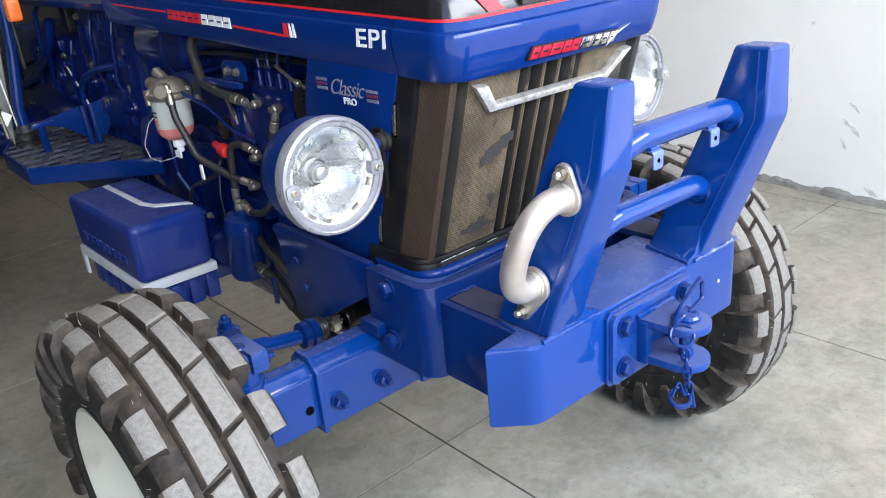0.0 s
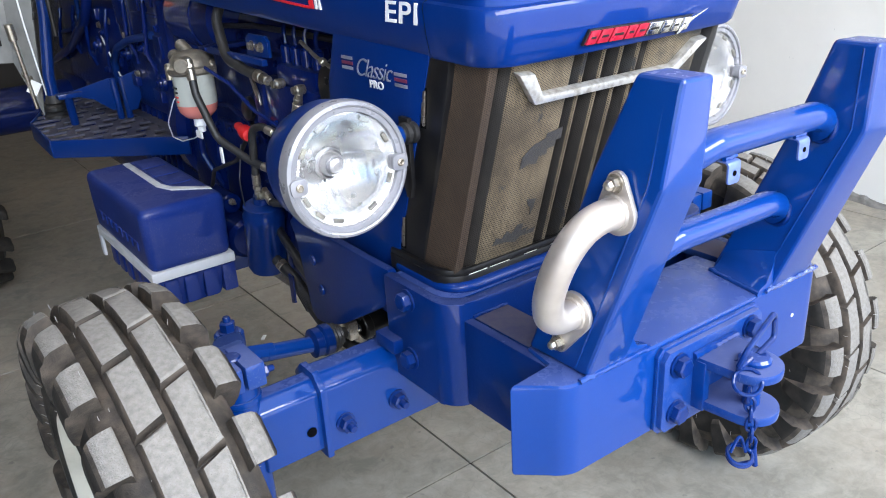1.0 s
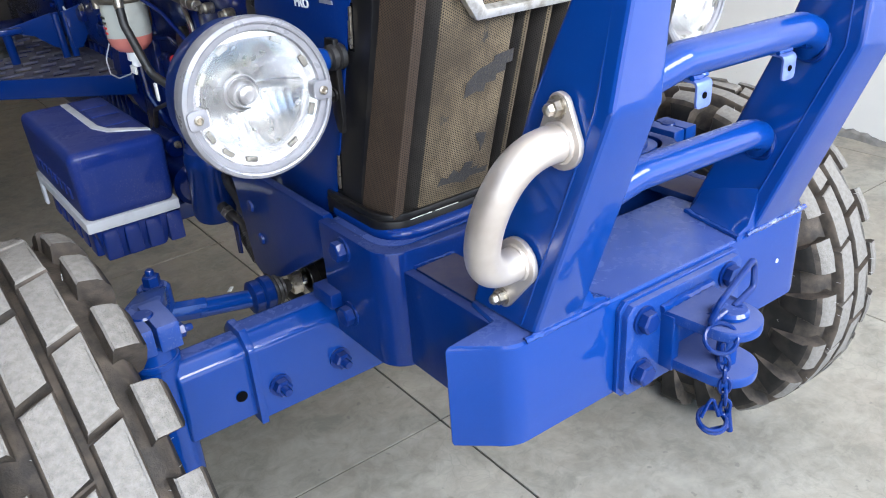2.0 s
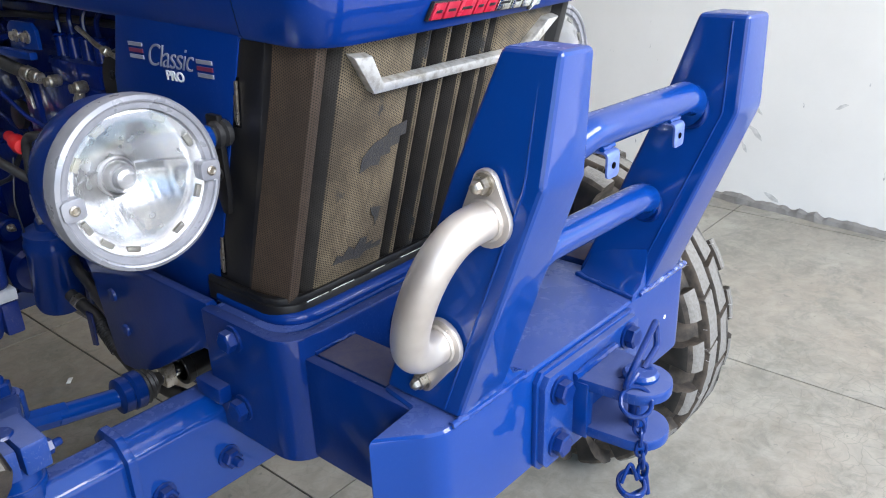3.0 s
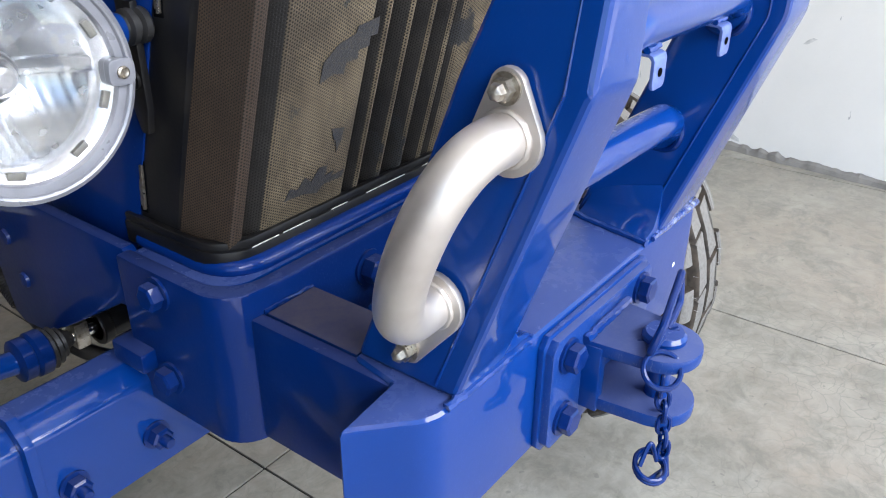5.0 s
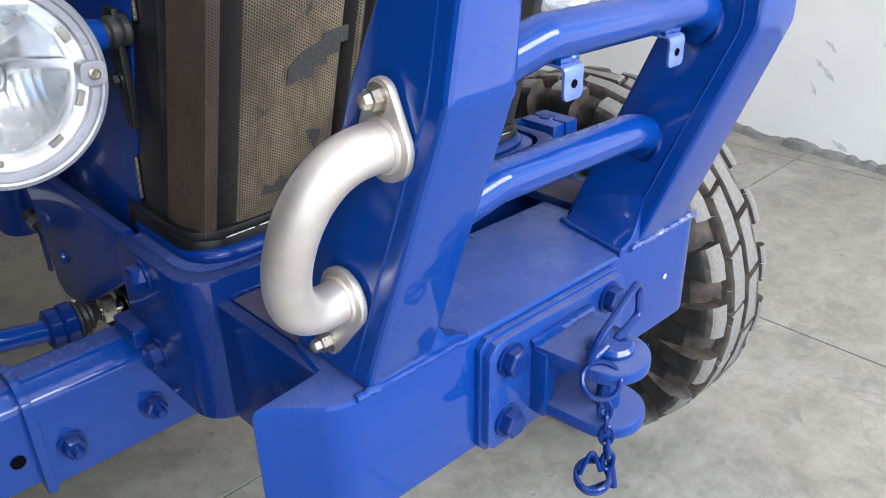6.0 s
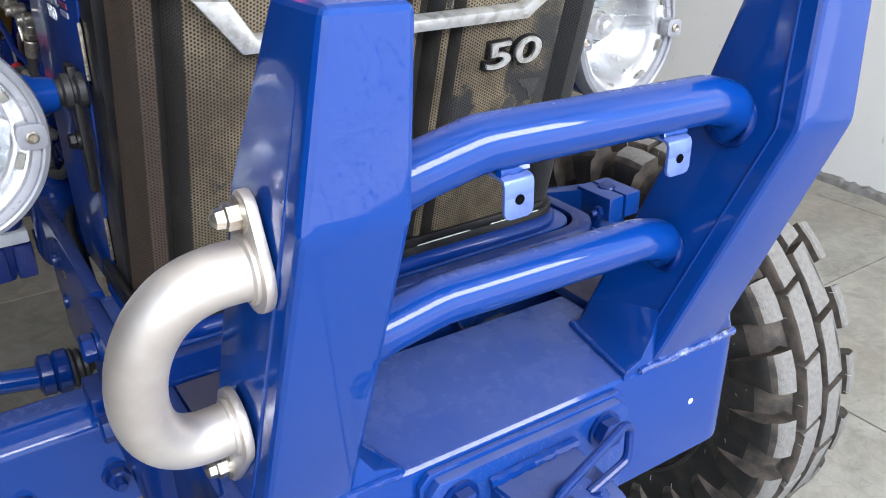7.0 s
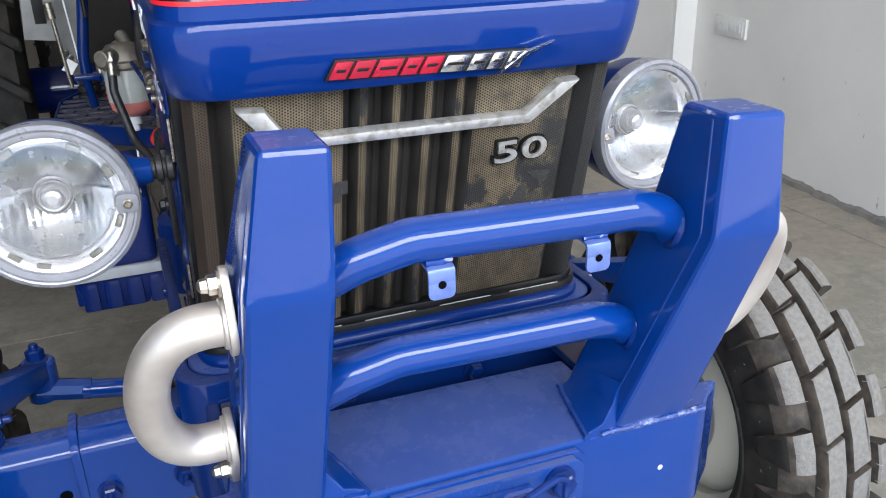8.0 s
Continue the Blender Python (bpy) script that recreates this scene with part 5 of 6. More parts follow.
SMEAR = [(-1.0, -0.5), (-0.85, 0.2), (-0.6, -0.1), (-0.4, 0.6), (-0.15, 0.1), (0.05, 0.9), (0.35, 0.8), (0.3, 0.1), (0.6, 0.3), (0.55, -0.1), (1.0, 0.0), (0.95, -0.5), (0.3, -0.45), (0.1, -0.9), (-0.4, -0.55)]
for shape, px, pz, w, hgt in ((COMB, -0.119, 0.974, 0.038, 0.030), (SHARD, -0.118, 0.876, 0.011, 0.018), (SMEAR, -0.140, 0.832, 0.044, 0.018), (SMEAR, 0.140, 0.935, 0.044, 0.026), (SHARD, 0.168, 0.966, 0.018, 0.014)):
    bm = prism([(px + w * x, pz + hgt * z) for x, z in shape], "y", 0, 0.0006, 0)
    for v in bm.verts:
        v.co.y += 0.196 + (1.11 - v.co.z) * 0.290 - 0.0012
    part("rubbed_patch", bm, RUBBED, grille, flat=True)
part("radiator_core", block(-0.24, 0.24, 0.42, 0.50, 0.76, 1.13, 0.004), BLACK, tractor)


def grille_trim():
    """A bright bar that turns up at both ends."""
    m = axes((0, 0.196 + (1.11 - 1.06) * 0.29, 1.06), (1, 0, 0), (0, -0.29, 1))
    out = [(-0.204, 0.046), (-0.174, 0.043), (-0.150, 0.007), (0.130, 0.004), (0.170, 0.041), (0.196, 0.042), (0.137, -0.0085), (-0.163, -0.0055)]
    bm = prism(out, "z", -0.002, 0.014, 0.003, 2)
    ob = part("grille_trim", bm, SATIN, grille, "weathered chrome trim bar")
    ob.matrix_world = m
    y50 = 0.196 + (1.11 - 1.012) * 0.29 - 0.004
    lettering("badge_shadow", "50", 0.041, axes((0.1335, y50 + 0.001, 1.0105), (1, 0, 0.03), (0, -0.29, 1)), BLACK, grille, 0.0030, 0.0, 1.80, 1.02, "black edge of the badge", 0.0020)
    lettering("model_badge", "50", 0.041, axes((0.133, y50, 1.0115), (1, 0, 0.03), (0, -0.29, 1)), SATIN, grille, 0.0050, 0.0, 1.80, 1.02, "raised chrome number badge", 0.0003)

grille_trim()

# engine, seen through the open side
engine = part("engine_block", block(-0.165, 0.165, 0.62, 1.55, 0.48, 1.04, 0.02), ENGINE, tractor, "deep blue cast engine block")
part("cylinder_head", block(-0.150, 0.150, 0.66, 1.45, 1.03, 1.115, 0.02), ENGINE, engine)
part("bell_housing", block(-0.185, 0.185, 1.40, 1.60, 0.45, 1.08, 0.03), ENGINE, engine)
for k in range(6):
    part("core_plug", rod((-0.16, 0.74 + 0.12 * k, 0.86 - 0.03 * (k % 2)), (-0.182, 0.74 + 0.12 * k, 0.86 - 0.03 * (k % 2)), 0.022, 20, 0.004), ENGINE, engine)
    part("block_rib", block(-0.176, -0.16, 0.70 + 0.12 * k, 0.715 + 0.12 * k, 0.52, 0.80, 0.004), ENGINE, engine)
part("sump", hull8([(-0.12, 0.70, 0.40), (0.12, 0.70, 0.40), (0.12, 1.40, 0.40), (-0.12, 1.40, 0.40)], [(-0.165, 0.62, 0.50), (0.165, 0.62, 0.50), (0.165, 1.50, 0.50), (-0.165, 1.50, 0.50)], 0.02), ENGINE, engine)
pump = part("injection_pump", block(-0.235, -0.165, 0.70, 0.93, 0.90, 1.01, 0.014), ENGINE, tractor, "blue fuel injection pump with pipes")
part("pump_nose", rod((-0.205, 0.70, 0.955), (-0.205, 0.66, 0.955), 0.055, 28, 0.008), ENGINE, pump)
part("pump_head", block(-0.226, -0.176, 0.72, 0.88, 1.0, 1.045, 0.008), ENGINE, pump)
for k in range(4):
    part("delivery_valve", rod((-0.203, 0.742 + 0.042 * k, 1.04), (-0.203, 0.742 + 0.042 * k, 1.078), 0.012, 16), ENGINE, pump)
    part("valve_nut", hex_bolt((-0.203, 0.742 + 0.042 * k, 1.07), (0, 0, 1), 0.018, 0.012, False), ENGINE, pump)
    part("pump_screw", rod((-0.235, 0.72 + 0.055 * k, 0.925), (-0.243, 0.72 + 0.055 * k, 0.925), 0.008, 12), ENGINE, pump)
for k in range(4):
    y = 0.742 + 0.042 * k
    part("injector_pipe", tube([(-0.203, y, 1.075), (-0.203, y + 0.004, 1.112), (-0.165, y + 0.03 * (k - 1.5), 1.15), (-0.10, y + 0.05 * (k - 1), 1.16)], 0.0042, 0.03, 8), ENGINE, pump)
part("shut_off_canister", merged(turned([(0.0, 0), (0.045, 0.002), (0.054, 0.010), (0.056, 0.03), (0.05, 0.045), (0, 0.048)], (-0.20, 0.622, 1.028), (-1, 0, 0), 36), hex_bolt((-0.248, 0.632, 1.045), (-1, 0, 0), 0.012, 0.006, False)), BLACK, tractor, "dark grey round canister beside the pump")
part("stop_cable", merged(tube([(-0.25, 0.575, 1.062), (-0.25, 0.66, 1.084), (-0.24, 0.73, 1.102)], 0.0035, 0.03, 8), hex_bolt((-0.25, 0.63, 1.076), (0, 1, 0.2), 0.012, 0.014, False)), ZINC, tractor)

# fuel filter with a clear bowl
def fuel_filter():
    c = Vector((-0.292, 1.170, 0.018))
    head = part("fuel_filter", merged(
        turned([(0.0, 0.985), (0.050, 0.985), (0.054, 0.990), (0.054, 1.000), (0.048, 1.004), (0.044, 1.016), (0.032, 1.030), (0.018, 1.034), (0, 1.034)], c, (0, 0, 1), 36, cap=False),
        rod(c + Vector((0.012, 0.02, 1.020)), c + Vector((0.0, 0.055, 1.046)), 0.013, 20, 0.004),
        rod(c + Vector((-0.02, -0.03, 1.012)), c + Vector((-0.045, -0.062, 1.012)), 0.017, 20, 0.003),
        rod(c + Vector((0.0, 0.03, 1.012)), c + Vector((-0.01, 0.078, 1.016)), 0.015, 20, 0.003)), ALLOY, tractor, "cast alloy fuel filter head with clear bowl")
    for k in range(5):
        a = 2 * math.pi * k / 5 + 0.5
        p = c + Vector((0.049 * math.cos(a), 0.049 * math.sin(a), 0.976))
        part("filter_bolt", merged(rod(p, p + Vector((0, 0, 0.03)), 0.008, 14), hex_bolt(p + Vector((0, 0, 0.028)), (0, 0, 1), 0.013, 0.008, False)), ZINC, head)
    part("filter_bowl", turned([(0.046, 0.985), (0.0455, 0.926), (0.045, 0.918)], c, (0, 0, 1), 40, cap=False), BOWLGLASS, head, "cloudy grey plastic bowl")
    part("fuel", turned([(0.0452, 0.918), (0.042, 0.902), (0.031, 0.889), (0.014, 0.883), (0, 0.882)], c, (0, 0, 1), 40, cap=False), PINK, head, "pink fuel in the bowl")
    part("amber_bowl", turned([(0.036, 0.985), (0.036, 0.925), (0.030, 0.900), (0.014, 0.890), (0, 0.889)], c + Vector((0.040, 0.085, 0)), (0, 0, 1), 32, cap=False), AMBER, head, "amber second filter bowl")
    part("second_head", turned([(0.0, 0.985), (0.044, 0.985), (0.046, 0.992), (0.044, 1.004), (0.024, 1.016), (0, 1.018)], c + Vector((0.040, 0.085, 0)), (0, 0, 1), 32, cap=False), ALLOY, head)
    part("drain_plug", merged(rod(c + Vector((0, 0, 0.885)), c + Vector((0, 0, 0.866)), 0.015, 18), rod(c + Vector((0, 0, 0.868)), c + Vector((0, 0, 0.852)), 0.009, 14)), WHITE, head)
    for k in range(4):
        part("bowl_bar", block(c.x - 0.0466, c.x - 0.044, c.y - 0.012, c.y + 0.010 - 0.004 * k, 0.975 - 0.010 * k, 0.9785 - 0.010 * k, 0), REDCAP if k > 1 else BLACK, head)


fuel_filter()
part("filter_bracket", block(-0.262, -0.15, 1.15, 1.19, 1.046, 1.056, 0.003), ENGINE, tractor)
part("bracket_arm", block(-0.262, -0.250, 0.86, 1.14, 1.046, 1.058, 0.002), CHASSIS, tractor)
for y in (0.875, 0.915):
    part("bracket_bolt", hex_bolt((-0.252, y, 1.080), (-1, 0, 0), 0.014, 0.008, True), ZINC, tractor)
part("bracket_lug", prism([(0.845, 1.062), (0.945, 1.058), (0.945, 1.092), (0.930, 1.102), (0.860, 1.102), (0.845, 1.092)], "x", -0.2525, -0.246, 0.001), CHASSIS, tractor)


def fuel_hose(points, r=0.0085, fit=0.011, rad=0.04):
    h = part("fuel_hose", tube(points, r, rad, 14, 8), HOSE, tractor, "black rubber fuel hose with plated ends")
    for a, b in ((points[0], points[1]), (points[-1], points[-2])):
        d = (Vector(b) - Vector(a)).normalized()
        part("hose_end", merged(rod(a, Vector(a) + d * 0.026, r * 1.12, 16), hex_bolt(Vector(a) - d * 0.010, d, 0.0165, 0.009, False), rod(Vector(a) - d * 0.022, Vector(a), r * 0.9, 14)), ZINC, h)
    return h


fuel_hose([(-0.318, 1.105, 1.022), (-0.322, 1.085, 0.97), (-0.300, 1.060, 0.875), (-0.262, 0.985, 0.830), (-0.240, 0.935, 0.817)])
fuel_hose([(-0.255, 0.880, 1.020), (-0.256, 0.965, 1.028), (-0.262, 1.035, 1.045), (-0.250, 1.09, 1.12), (-0.2, 1.10, 1.20)], 0.0110, 0.011, 0.06)
fuel_hose([(-0.252, 0.748, 0.990), (-0.254, 0.765, 0.95), (-0.250, 0.795, 0.895)])
fuel_hose([(-0.246, 0.885, 0.906), (-0.252, 0.925, 0.915), (-0.258, 0.968, 0.905), (-0.258, 0.980, 0.84), (-0.256, 0.990, 0.775)])
fuel_hose([(-0.243, 0.972, 0.752), (-0.246, 0.945, 0.741), (-0.232, 0.900, 0.748), (-0.205, 0.880, 0.80)])
for p in ((-0.240, 0.738, 1.016), (-0.243, 0.815, 1.018), (-0.236, 0.868, 0.892), (-0.228, 0.918, 0.812), (-0.240, 0.985, 0.750)):
    part("banjo_union", turned([(0.008, 0), (0.0095, 0.003), (0.0095, 0.016), (0.007, 0.019), (0.007, 0.025), (0, 0.025)], p, (-1, 0, 0), 16), ZINC, tractor)
part("dipstick_cap", merged(turned([(0, 0), (0.013, 0.002), (0.0165, 0.014), (0.015, 0.040), (0.010, 0.060), (0.010, 0.085), (0.0, 0.086)], (-0.258, 0.985, 0.886), (0.15, 1, 0.05), 20)), REDCAP, tractor, "red rubber cap")
part("oil_filter", merged(turned([(0.0, 0.50), (0.040, 0.503), (0.045, 0.515), (0.045, 0.625), (0.047, 0.630), (0.047, 0.645), (0.044, 0.650), (0.044, 0.666), (0.032, 0.674), (0, 0.675)], (-0.240, 1.100, 0.058), (0, -0.13, 0.99), 36), rod((-0.242, 1.010, 0.718), (-0.242, 1.006, 0.744), 0.020, 20)), CHASSIS, tractor, "blue painted oil filter canister")
part("filter_lug", merged(block(-0.22, -0.16, 0.92, 1.04, 0.72, 0.765, 0.006)), ENGINE, tractor)
part("air_cleaner", merged(rod((-0.135, 1.21, 1.095), (-0.135, 1.53, 1.095), 0.085, 40, 0.02), rod((-0.135, 1.33, 1.095), (-0.135, 1.345, 1.095), 0.089, 40)), ENGINE, tractor, "blue round air cleaner drum")
for pts in ([(-0.300, 1.165, 0.866), (-0.302, 1.20, 0.851), (-0.305, 1.28, 0.829), (-0.302, 1.357, 0.825), (-0.290, 1.415, 0.848), (-0.260, 1.43, 0.90), (-0.20, 1.43, 0.94)], [(-0.262, 1.03, 0.86), (-0.29, 1.00, 0.79), (-0.27, 1.04, 0.68), (-0.20, 1.15, 0.66)]):
    part("thin_wire", tube(pts, 0.0015, 0.03, 8, 8), STRIPE if pts[0][0] < -0.29 else HOSE, tractor)
part("wire_tag", block(-0.300, -0.296, 1.05, 1.062, 0.82, 0.856, 0.001), PAPER, tractor)
part("wire_tag", block(-0.304, -0.299, 1.150, 1.180, 0.858, 0.874, 0.001), PAPER, tractor)
part("steering_hose", tube([(-0.245, 0.97, 0.60), (-0.236, 0.90, 0.572), (-0.240, 0.82, 0.525), (-0.240, 0.76, 0.500), (-0.224, 0.70, 0.484), (-0.195, 0.66, 0.468), (-0.168, 0.63, 0.496), (-0.150, 0.62, 0.545)], 0.012, 0.05, 14), HOSE, tractor, "black corrugated steering hose")
for k in range(14):
    f = k / 13
    part("hose_rib", turned([(0.0138, -0.002), (0.0145, 0.0), (0.0138, 0.002)], (-0.2385 - 0.002 * f, 0.884 - 0.055 * f, 0.5635 - 0.034 * f), (0, -0.85, -0.52), 16, cap=False), HOSE, tractor)
part("hose_nut", hex_bolt((-0.243, 0.955, 0.594), (0.1, -0.9, -0.35), 0.026, 0.016, False), ZINC, tractor)
part("filter_foot", prism([(0.86, 0.60), (0.88, 0.60), (0.88, 0.53), (0.862, 0.535)], "x", -0.262, -0.258, 0.001), ENGINE, tractor)

# smaller castings, bolts and lines on the engine side
for k in range(8):
    part("head_bolt", hex_bolt((-0.150, 0.70 + 0.10 * k, 1.062), (-1, 0, 0), 0.018, 0.010, True), ENGINE, engine)
    part("joint_bolt", hex_bolt((-0.165, 0.66 + 0.115 * k, 1.022), (-1, 0, 0), 0.014, 0.008, False), ENGINE, engine)
cover = part("side_cover", block(-0.180, -0.160, 1.03, 1.37, 0.60, 0.85, 0.012, 3), ENGINE, engine)
for y in (1.045, 1.12, 1.20, 1.28, 1.355):
    for z in (0.615, 0.835):
        part("cover_screw", hex_bolt((-0.180, y, z), (-1, 0, 0), 0.013, 0.007, True), ENGINE, cover)
lift = part("lift_pump", turned([(0.0, 0.062), (0.016, 0.060), (0.034, 0.052), (0.042, 0.040), (0.042, 0.030), (0.048, 0.028), (0.048, 0.018), (0.036, 0.016), (0.036, 0.0)], (-0.165, 1.035, 0.925), (-1, 0, 0.1), 32), ENGINE, engine, "blue fuel lift pump with a round cap")
part("pump_cap", turned([(0.026, 0), (0.026, 0.010), (0.020, 0.014), (0, 0.014)], (-0.224, 1.035, 0.931), (-1, 0, 0.1), 28), BLACK, lift)
for k in range(6):
    a = 2 * math.pi * k / 6
    part("cap_screw", hex_bolt((-0.183, 1.035 + 0.044 * math.cos(a), 0.925 + 0.044 * math.sin(a)), (-1, 0, 0), 0.008, 0.006, False), ZINC, lift)
part("governor_housing", block(-0.236, -0.168, 0.925, 0.995, 0.895, 1.005, 0.02, 4), ENGINE, pump)
part("governor_lever", prism([(0.94, 0.955), (0.955, 0.968), (0.99, 1.025), (0.982, 1.032), (0.945, 0.978)], "x", -0.243, -0.238, 0.001), ZINC, pump)
starter = part("starter_motor", rod((-0.222, 1.17, 0.585), (-0.222, 1.42, 0.585), 0.050, 36, 0.010), ENGINE, engine, "blue starter motor drum")
part("solenoid", rod((-0.225, 1.24, 0.658), (-0.225, 1.37, 0.658), 0.026, 28, 0.005), ENGINE, starter)
part("terminal", hex_bolt((-0.225, 1.24, 0.665), (0, -1, 0), 0.012, 0.010, True, 0.008), ZINC, starter)
for pts, r, mt in (
        ([(-0.245, 0.865, 0.925), (-0.256, 0.94, 0.945), (-0.262, 1.04, 0.99), (-0.280, 1.12, 1.018)], 0.0040, ENGINE),
        ([(-0.243, 0.78, 0.925), (-0.250, 0.80, 0.885), (-0.238, 0.93, 0.870), (-0.205, 1.01, 0.885)], 0.0040, ENGINE),
        ([(-0.185, 0.90, 0.84), (-0.200, 0.96, 0.80), (-0.198, 1.08, 0.875), (-0.190, 1.24, 0.90), (-0.185, 1.42, 0.88)], 0.0065, ENGINE),
        ([(-0.170, 0.70, 1.095), (-0.185, 0.86, 1.10), (-0.180, 1.05, 1.098), (-0.190, 1.20, 1.09)], 0.0060, HOSE),
        ([(-0.245, 1.30, 0.70), (-0.262, 1.22, 0.76), (-0.240, 1.12, 0.80), (-0.215, 1.06, 0.89)], 0.0050, HOSE),
        ([(-0.172, 1.44, 1.00), (-0.205, 1.46, 0.90), (-0.205, 1.44, 0.74), (-0.180, 1.40, 0.66)], 0.0090, ENGINE)):
    part("engine_line", tube(pts, r, 0.045, 10, 8), mt, engine)
for p in ((-0.188, 0.915, 0.835), (-0.196, 1.09, 0.878), (-0.186, 1.40, 0.884), (-0.236, 0.80, 0.925), (-0.236, 0.745, 0.925)):
    part("line_union", hex_bolt(p, (-1, 0.2, 0), 0.015, 0.012, True), ZINC if p[1] < 0.9 else ENGINE, engine)

# tool box hung beside the engine
def tool_box():
    x0, x1, y0, y1 = -0.484, -0.294, 1.104, 1.535
    def ring(z, grow):
        return [(x0 - grow, y0 - grow, z), (x1 + grow, y0 - grow, z), (x1 + grow, y1 + grow, z), (x0 - grow, y1 + grow, z)]
    box = part("tool_box", hull8(ring(0.484, -0.030), ring(0.574, -0.010), 0.012), BOXBLUE, tractor, "dusty blue moulded tool box with grey stripe")
    part("lid", bevelled(hull8(ring(0.590, 0.0), ring(0.742, 0.004), 0), 0.024, 5), BOXBLUE, box)
    part("stripe", hull8(ring(0.570, 0.0035), ring(0.594, 0.0035), 0.004), STRIPE, box, "pale grey stripe")
    part("stripe_hook", block(x0 - 0.0035, x0 + 0.004, y1 - 0.020, y1 + 0.0035, 0.512, 0.571, 0.003), STRIPE, box)
    for k in range(4):
        x = x0 + 0.024 + k * 0.046
        part("rib", block(x, x + 0.034, y0 + 0.010, y0 + 0.04, 0.494, 0.564, 0.006), BOXBLUE, box)
    for k in range(6):
        y = y0 + 0.04 + k * 0.062
        part("rib", block(x0 + 0.010, x0 + 0.04, y, y + 0.045, 0.498, 0.560, 0.006), BOXBLUE, box)
    for k in range(8):
        y = 1.16 + k * 0.040
        part("raised_bar", block(x0 - 0.0055, x0 + 0.004, y, y + 0.026, 0.634, 0.656, 0.002), BOXBLUE, box)
    for k in range(3):
        part("lid_panel", block(-0.372, -0.312, 1.245 + 0.09 * k, 1.328 + 0.09 * k, 0.735, 0.7445, 0.003), BOXBLUE, box)
    part("lid_stripe", prism([(-0.396, 1.512), (-0.380, 1.512), (-0.380, 1.262), (-0.368, 1.222), (-0.304, 1.160), (-0.304, 1.140), (-0.378, 1.200), (-0.396, 1.252)], "z", 0.737, 0.7448, 0.001), STRIPE, box)
    for y in (1.20, 1.42):
        part("box_bracket", block(-0.275, -0.15, y, y + 0.04, 0.50, 0.54, 0.003), CHASSIS, box)


tool_box()

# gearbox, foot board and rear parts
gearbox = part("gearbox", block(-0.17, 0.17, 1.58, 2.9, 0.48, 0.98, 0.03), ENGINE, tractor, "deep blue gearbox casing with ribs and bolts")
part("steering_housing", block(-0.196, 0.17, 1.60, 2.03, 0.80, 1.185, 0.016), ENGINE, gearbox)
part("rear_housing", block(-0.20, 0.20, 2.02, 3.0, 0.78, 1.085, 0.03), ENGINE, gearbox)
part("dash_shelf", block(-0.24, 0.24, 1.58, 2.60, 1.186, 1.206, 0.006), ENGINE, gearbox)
part("dash_panel", block(-0.20, 0.20, 2.10, 2.16, 1.10, 1.60, 0.01), BLACK, gearbox)
for y0, y1, z0, z1 in ((1.66, 1.70, 1.105, 1.168), (1.715, 1.73, 1.09, 1.168), (1.745, 1.76, 1.09, 1.168), (1.775, 1.79, 1.09, 1.168), (1.82, 1.87, 1.12, 1.168), (1.64, 1.86, 1.078, 1.086), (1.88, 1.892, 0.93, 1.168), (1.93, 2.01, 1.04, 1.13), (1.64, 1.70, 0.97, 1.03), (1.72, 1.80, 0.90, 0.95)):
    part("casting_ridge", block(-0.2035, -0.19, y0, y1, z0, z1, 0.003), ENGINE, gearbox)
for y, z in ((1.65, 1.05), (1.76, 1.03), (1.85, 1.00), (1.95, 1.01), (1.99, 1.155), (1.90, 0.90), (2.10, 1.04), (2.22, 1.02), (2.36, 1.05)):
    part("casing_screw", hex_bolt((-0.198, y, z), (-1, 0, 0), 0.016, 0.009, True), ENGINE if y < 1.9 else ZINC, gearbox)
part("vent_pipe", tube([(-0.215, 2.80, 0.945), (-0.215, 2.58, 0.98), (-0.215, 2.40, 1.02), (-0.215, 2.376, 1.16), (-0.215, 2.30, 1.19), (-0.215, 1.87, 1.197)], 0.008, 0.05), CHASSIS, gearbox, "blue bent pipe")
part("rear_hose", tube([(-0.215, 2.92, 0.84), (-0.22, 2.59, 0.917), (-0.225, 2.30, 1.03), (-0.22, 2.25, 1.08), (-0.215, 2.227, 1.14)], 0.017, 0.12), ENGINE, gearbox)
part("arched_hose", tube([(-0.215, 2.073, 0.86), (-0.225, 2.04, 0.93), (-0.23, 1.96, 0.975), (-0.225, 1.84, 1.008), (-0.205, 1.69, 1.03)], 0.011, 0.06), CHASSIS, gearbox)
part("loose_wire", tube([(-0.21, 2.2, 1.0), (-0.22, 2.10, 0.95), (-0.215, 2.03, 0.87), (-0.21, 1.98, 0.82)], 0.003, 0.05, 6), STRIPE, gearbox)
part("clutch_housing", turned([(0.0, 0), (0.20, 0.0), (0.22, 0.02), (0.22, 0.08), (0.16, 0.12)], (0, 1.56, 0.78), (0, 1, 0), 40), ENGINE, gearbox)
for k in range(7):
    part("casing_rib", block(-0.185, -0.16, 1.74 + 0.05 * k, 1.752 + 0.05 * k, 0.60, 0.92 - 0.02 * (k % 3), 0.004), ENGINE, gearbox)
for y, z in ((1.66, 0.95), (1.80, 0.99), (1.95, 0.93), (2.12, 0.98), (2.2, 0.86), (1.72, 1.07), (1.9, 1.08)):
    part("casing_bolt", hex_bolt((-0.17, y, z), (-1, 0, 0), 0.022, 0.012, True), ENGINE, gearbox)
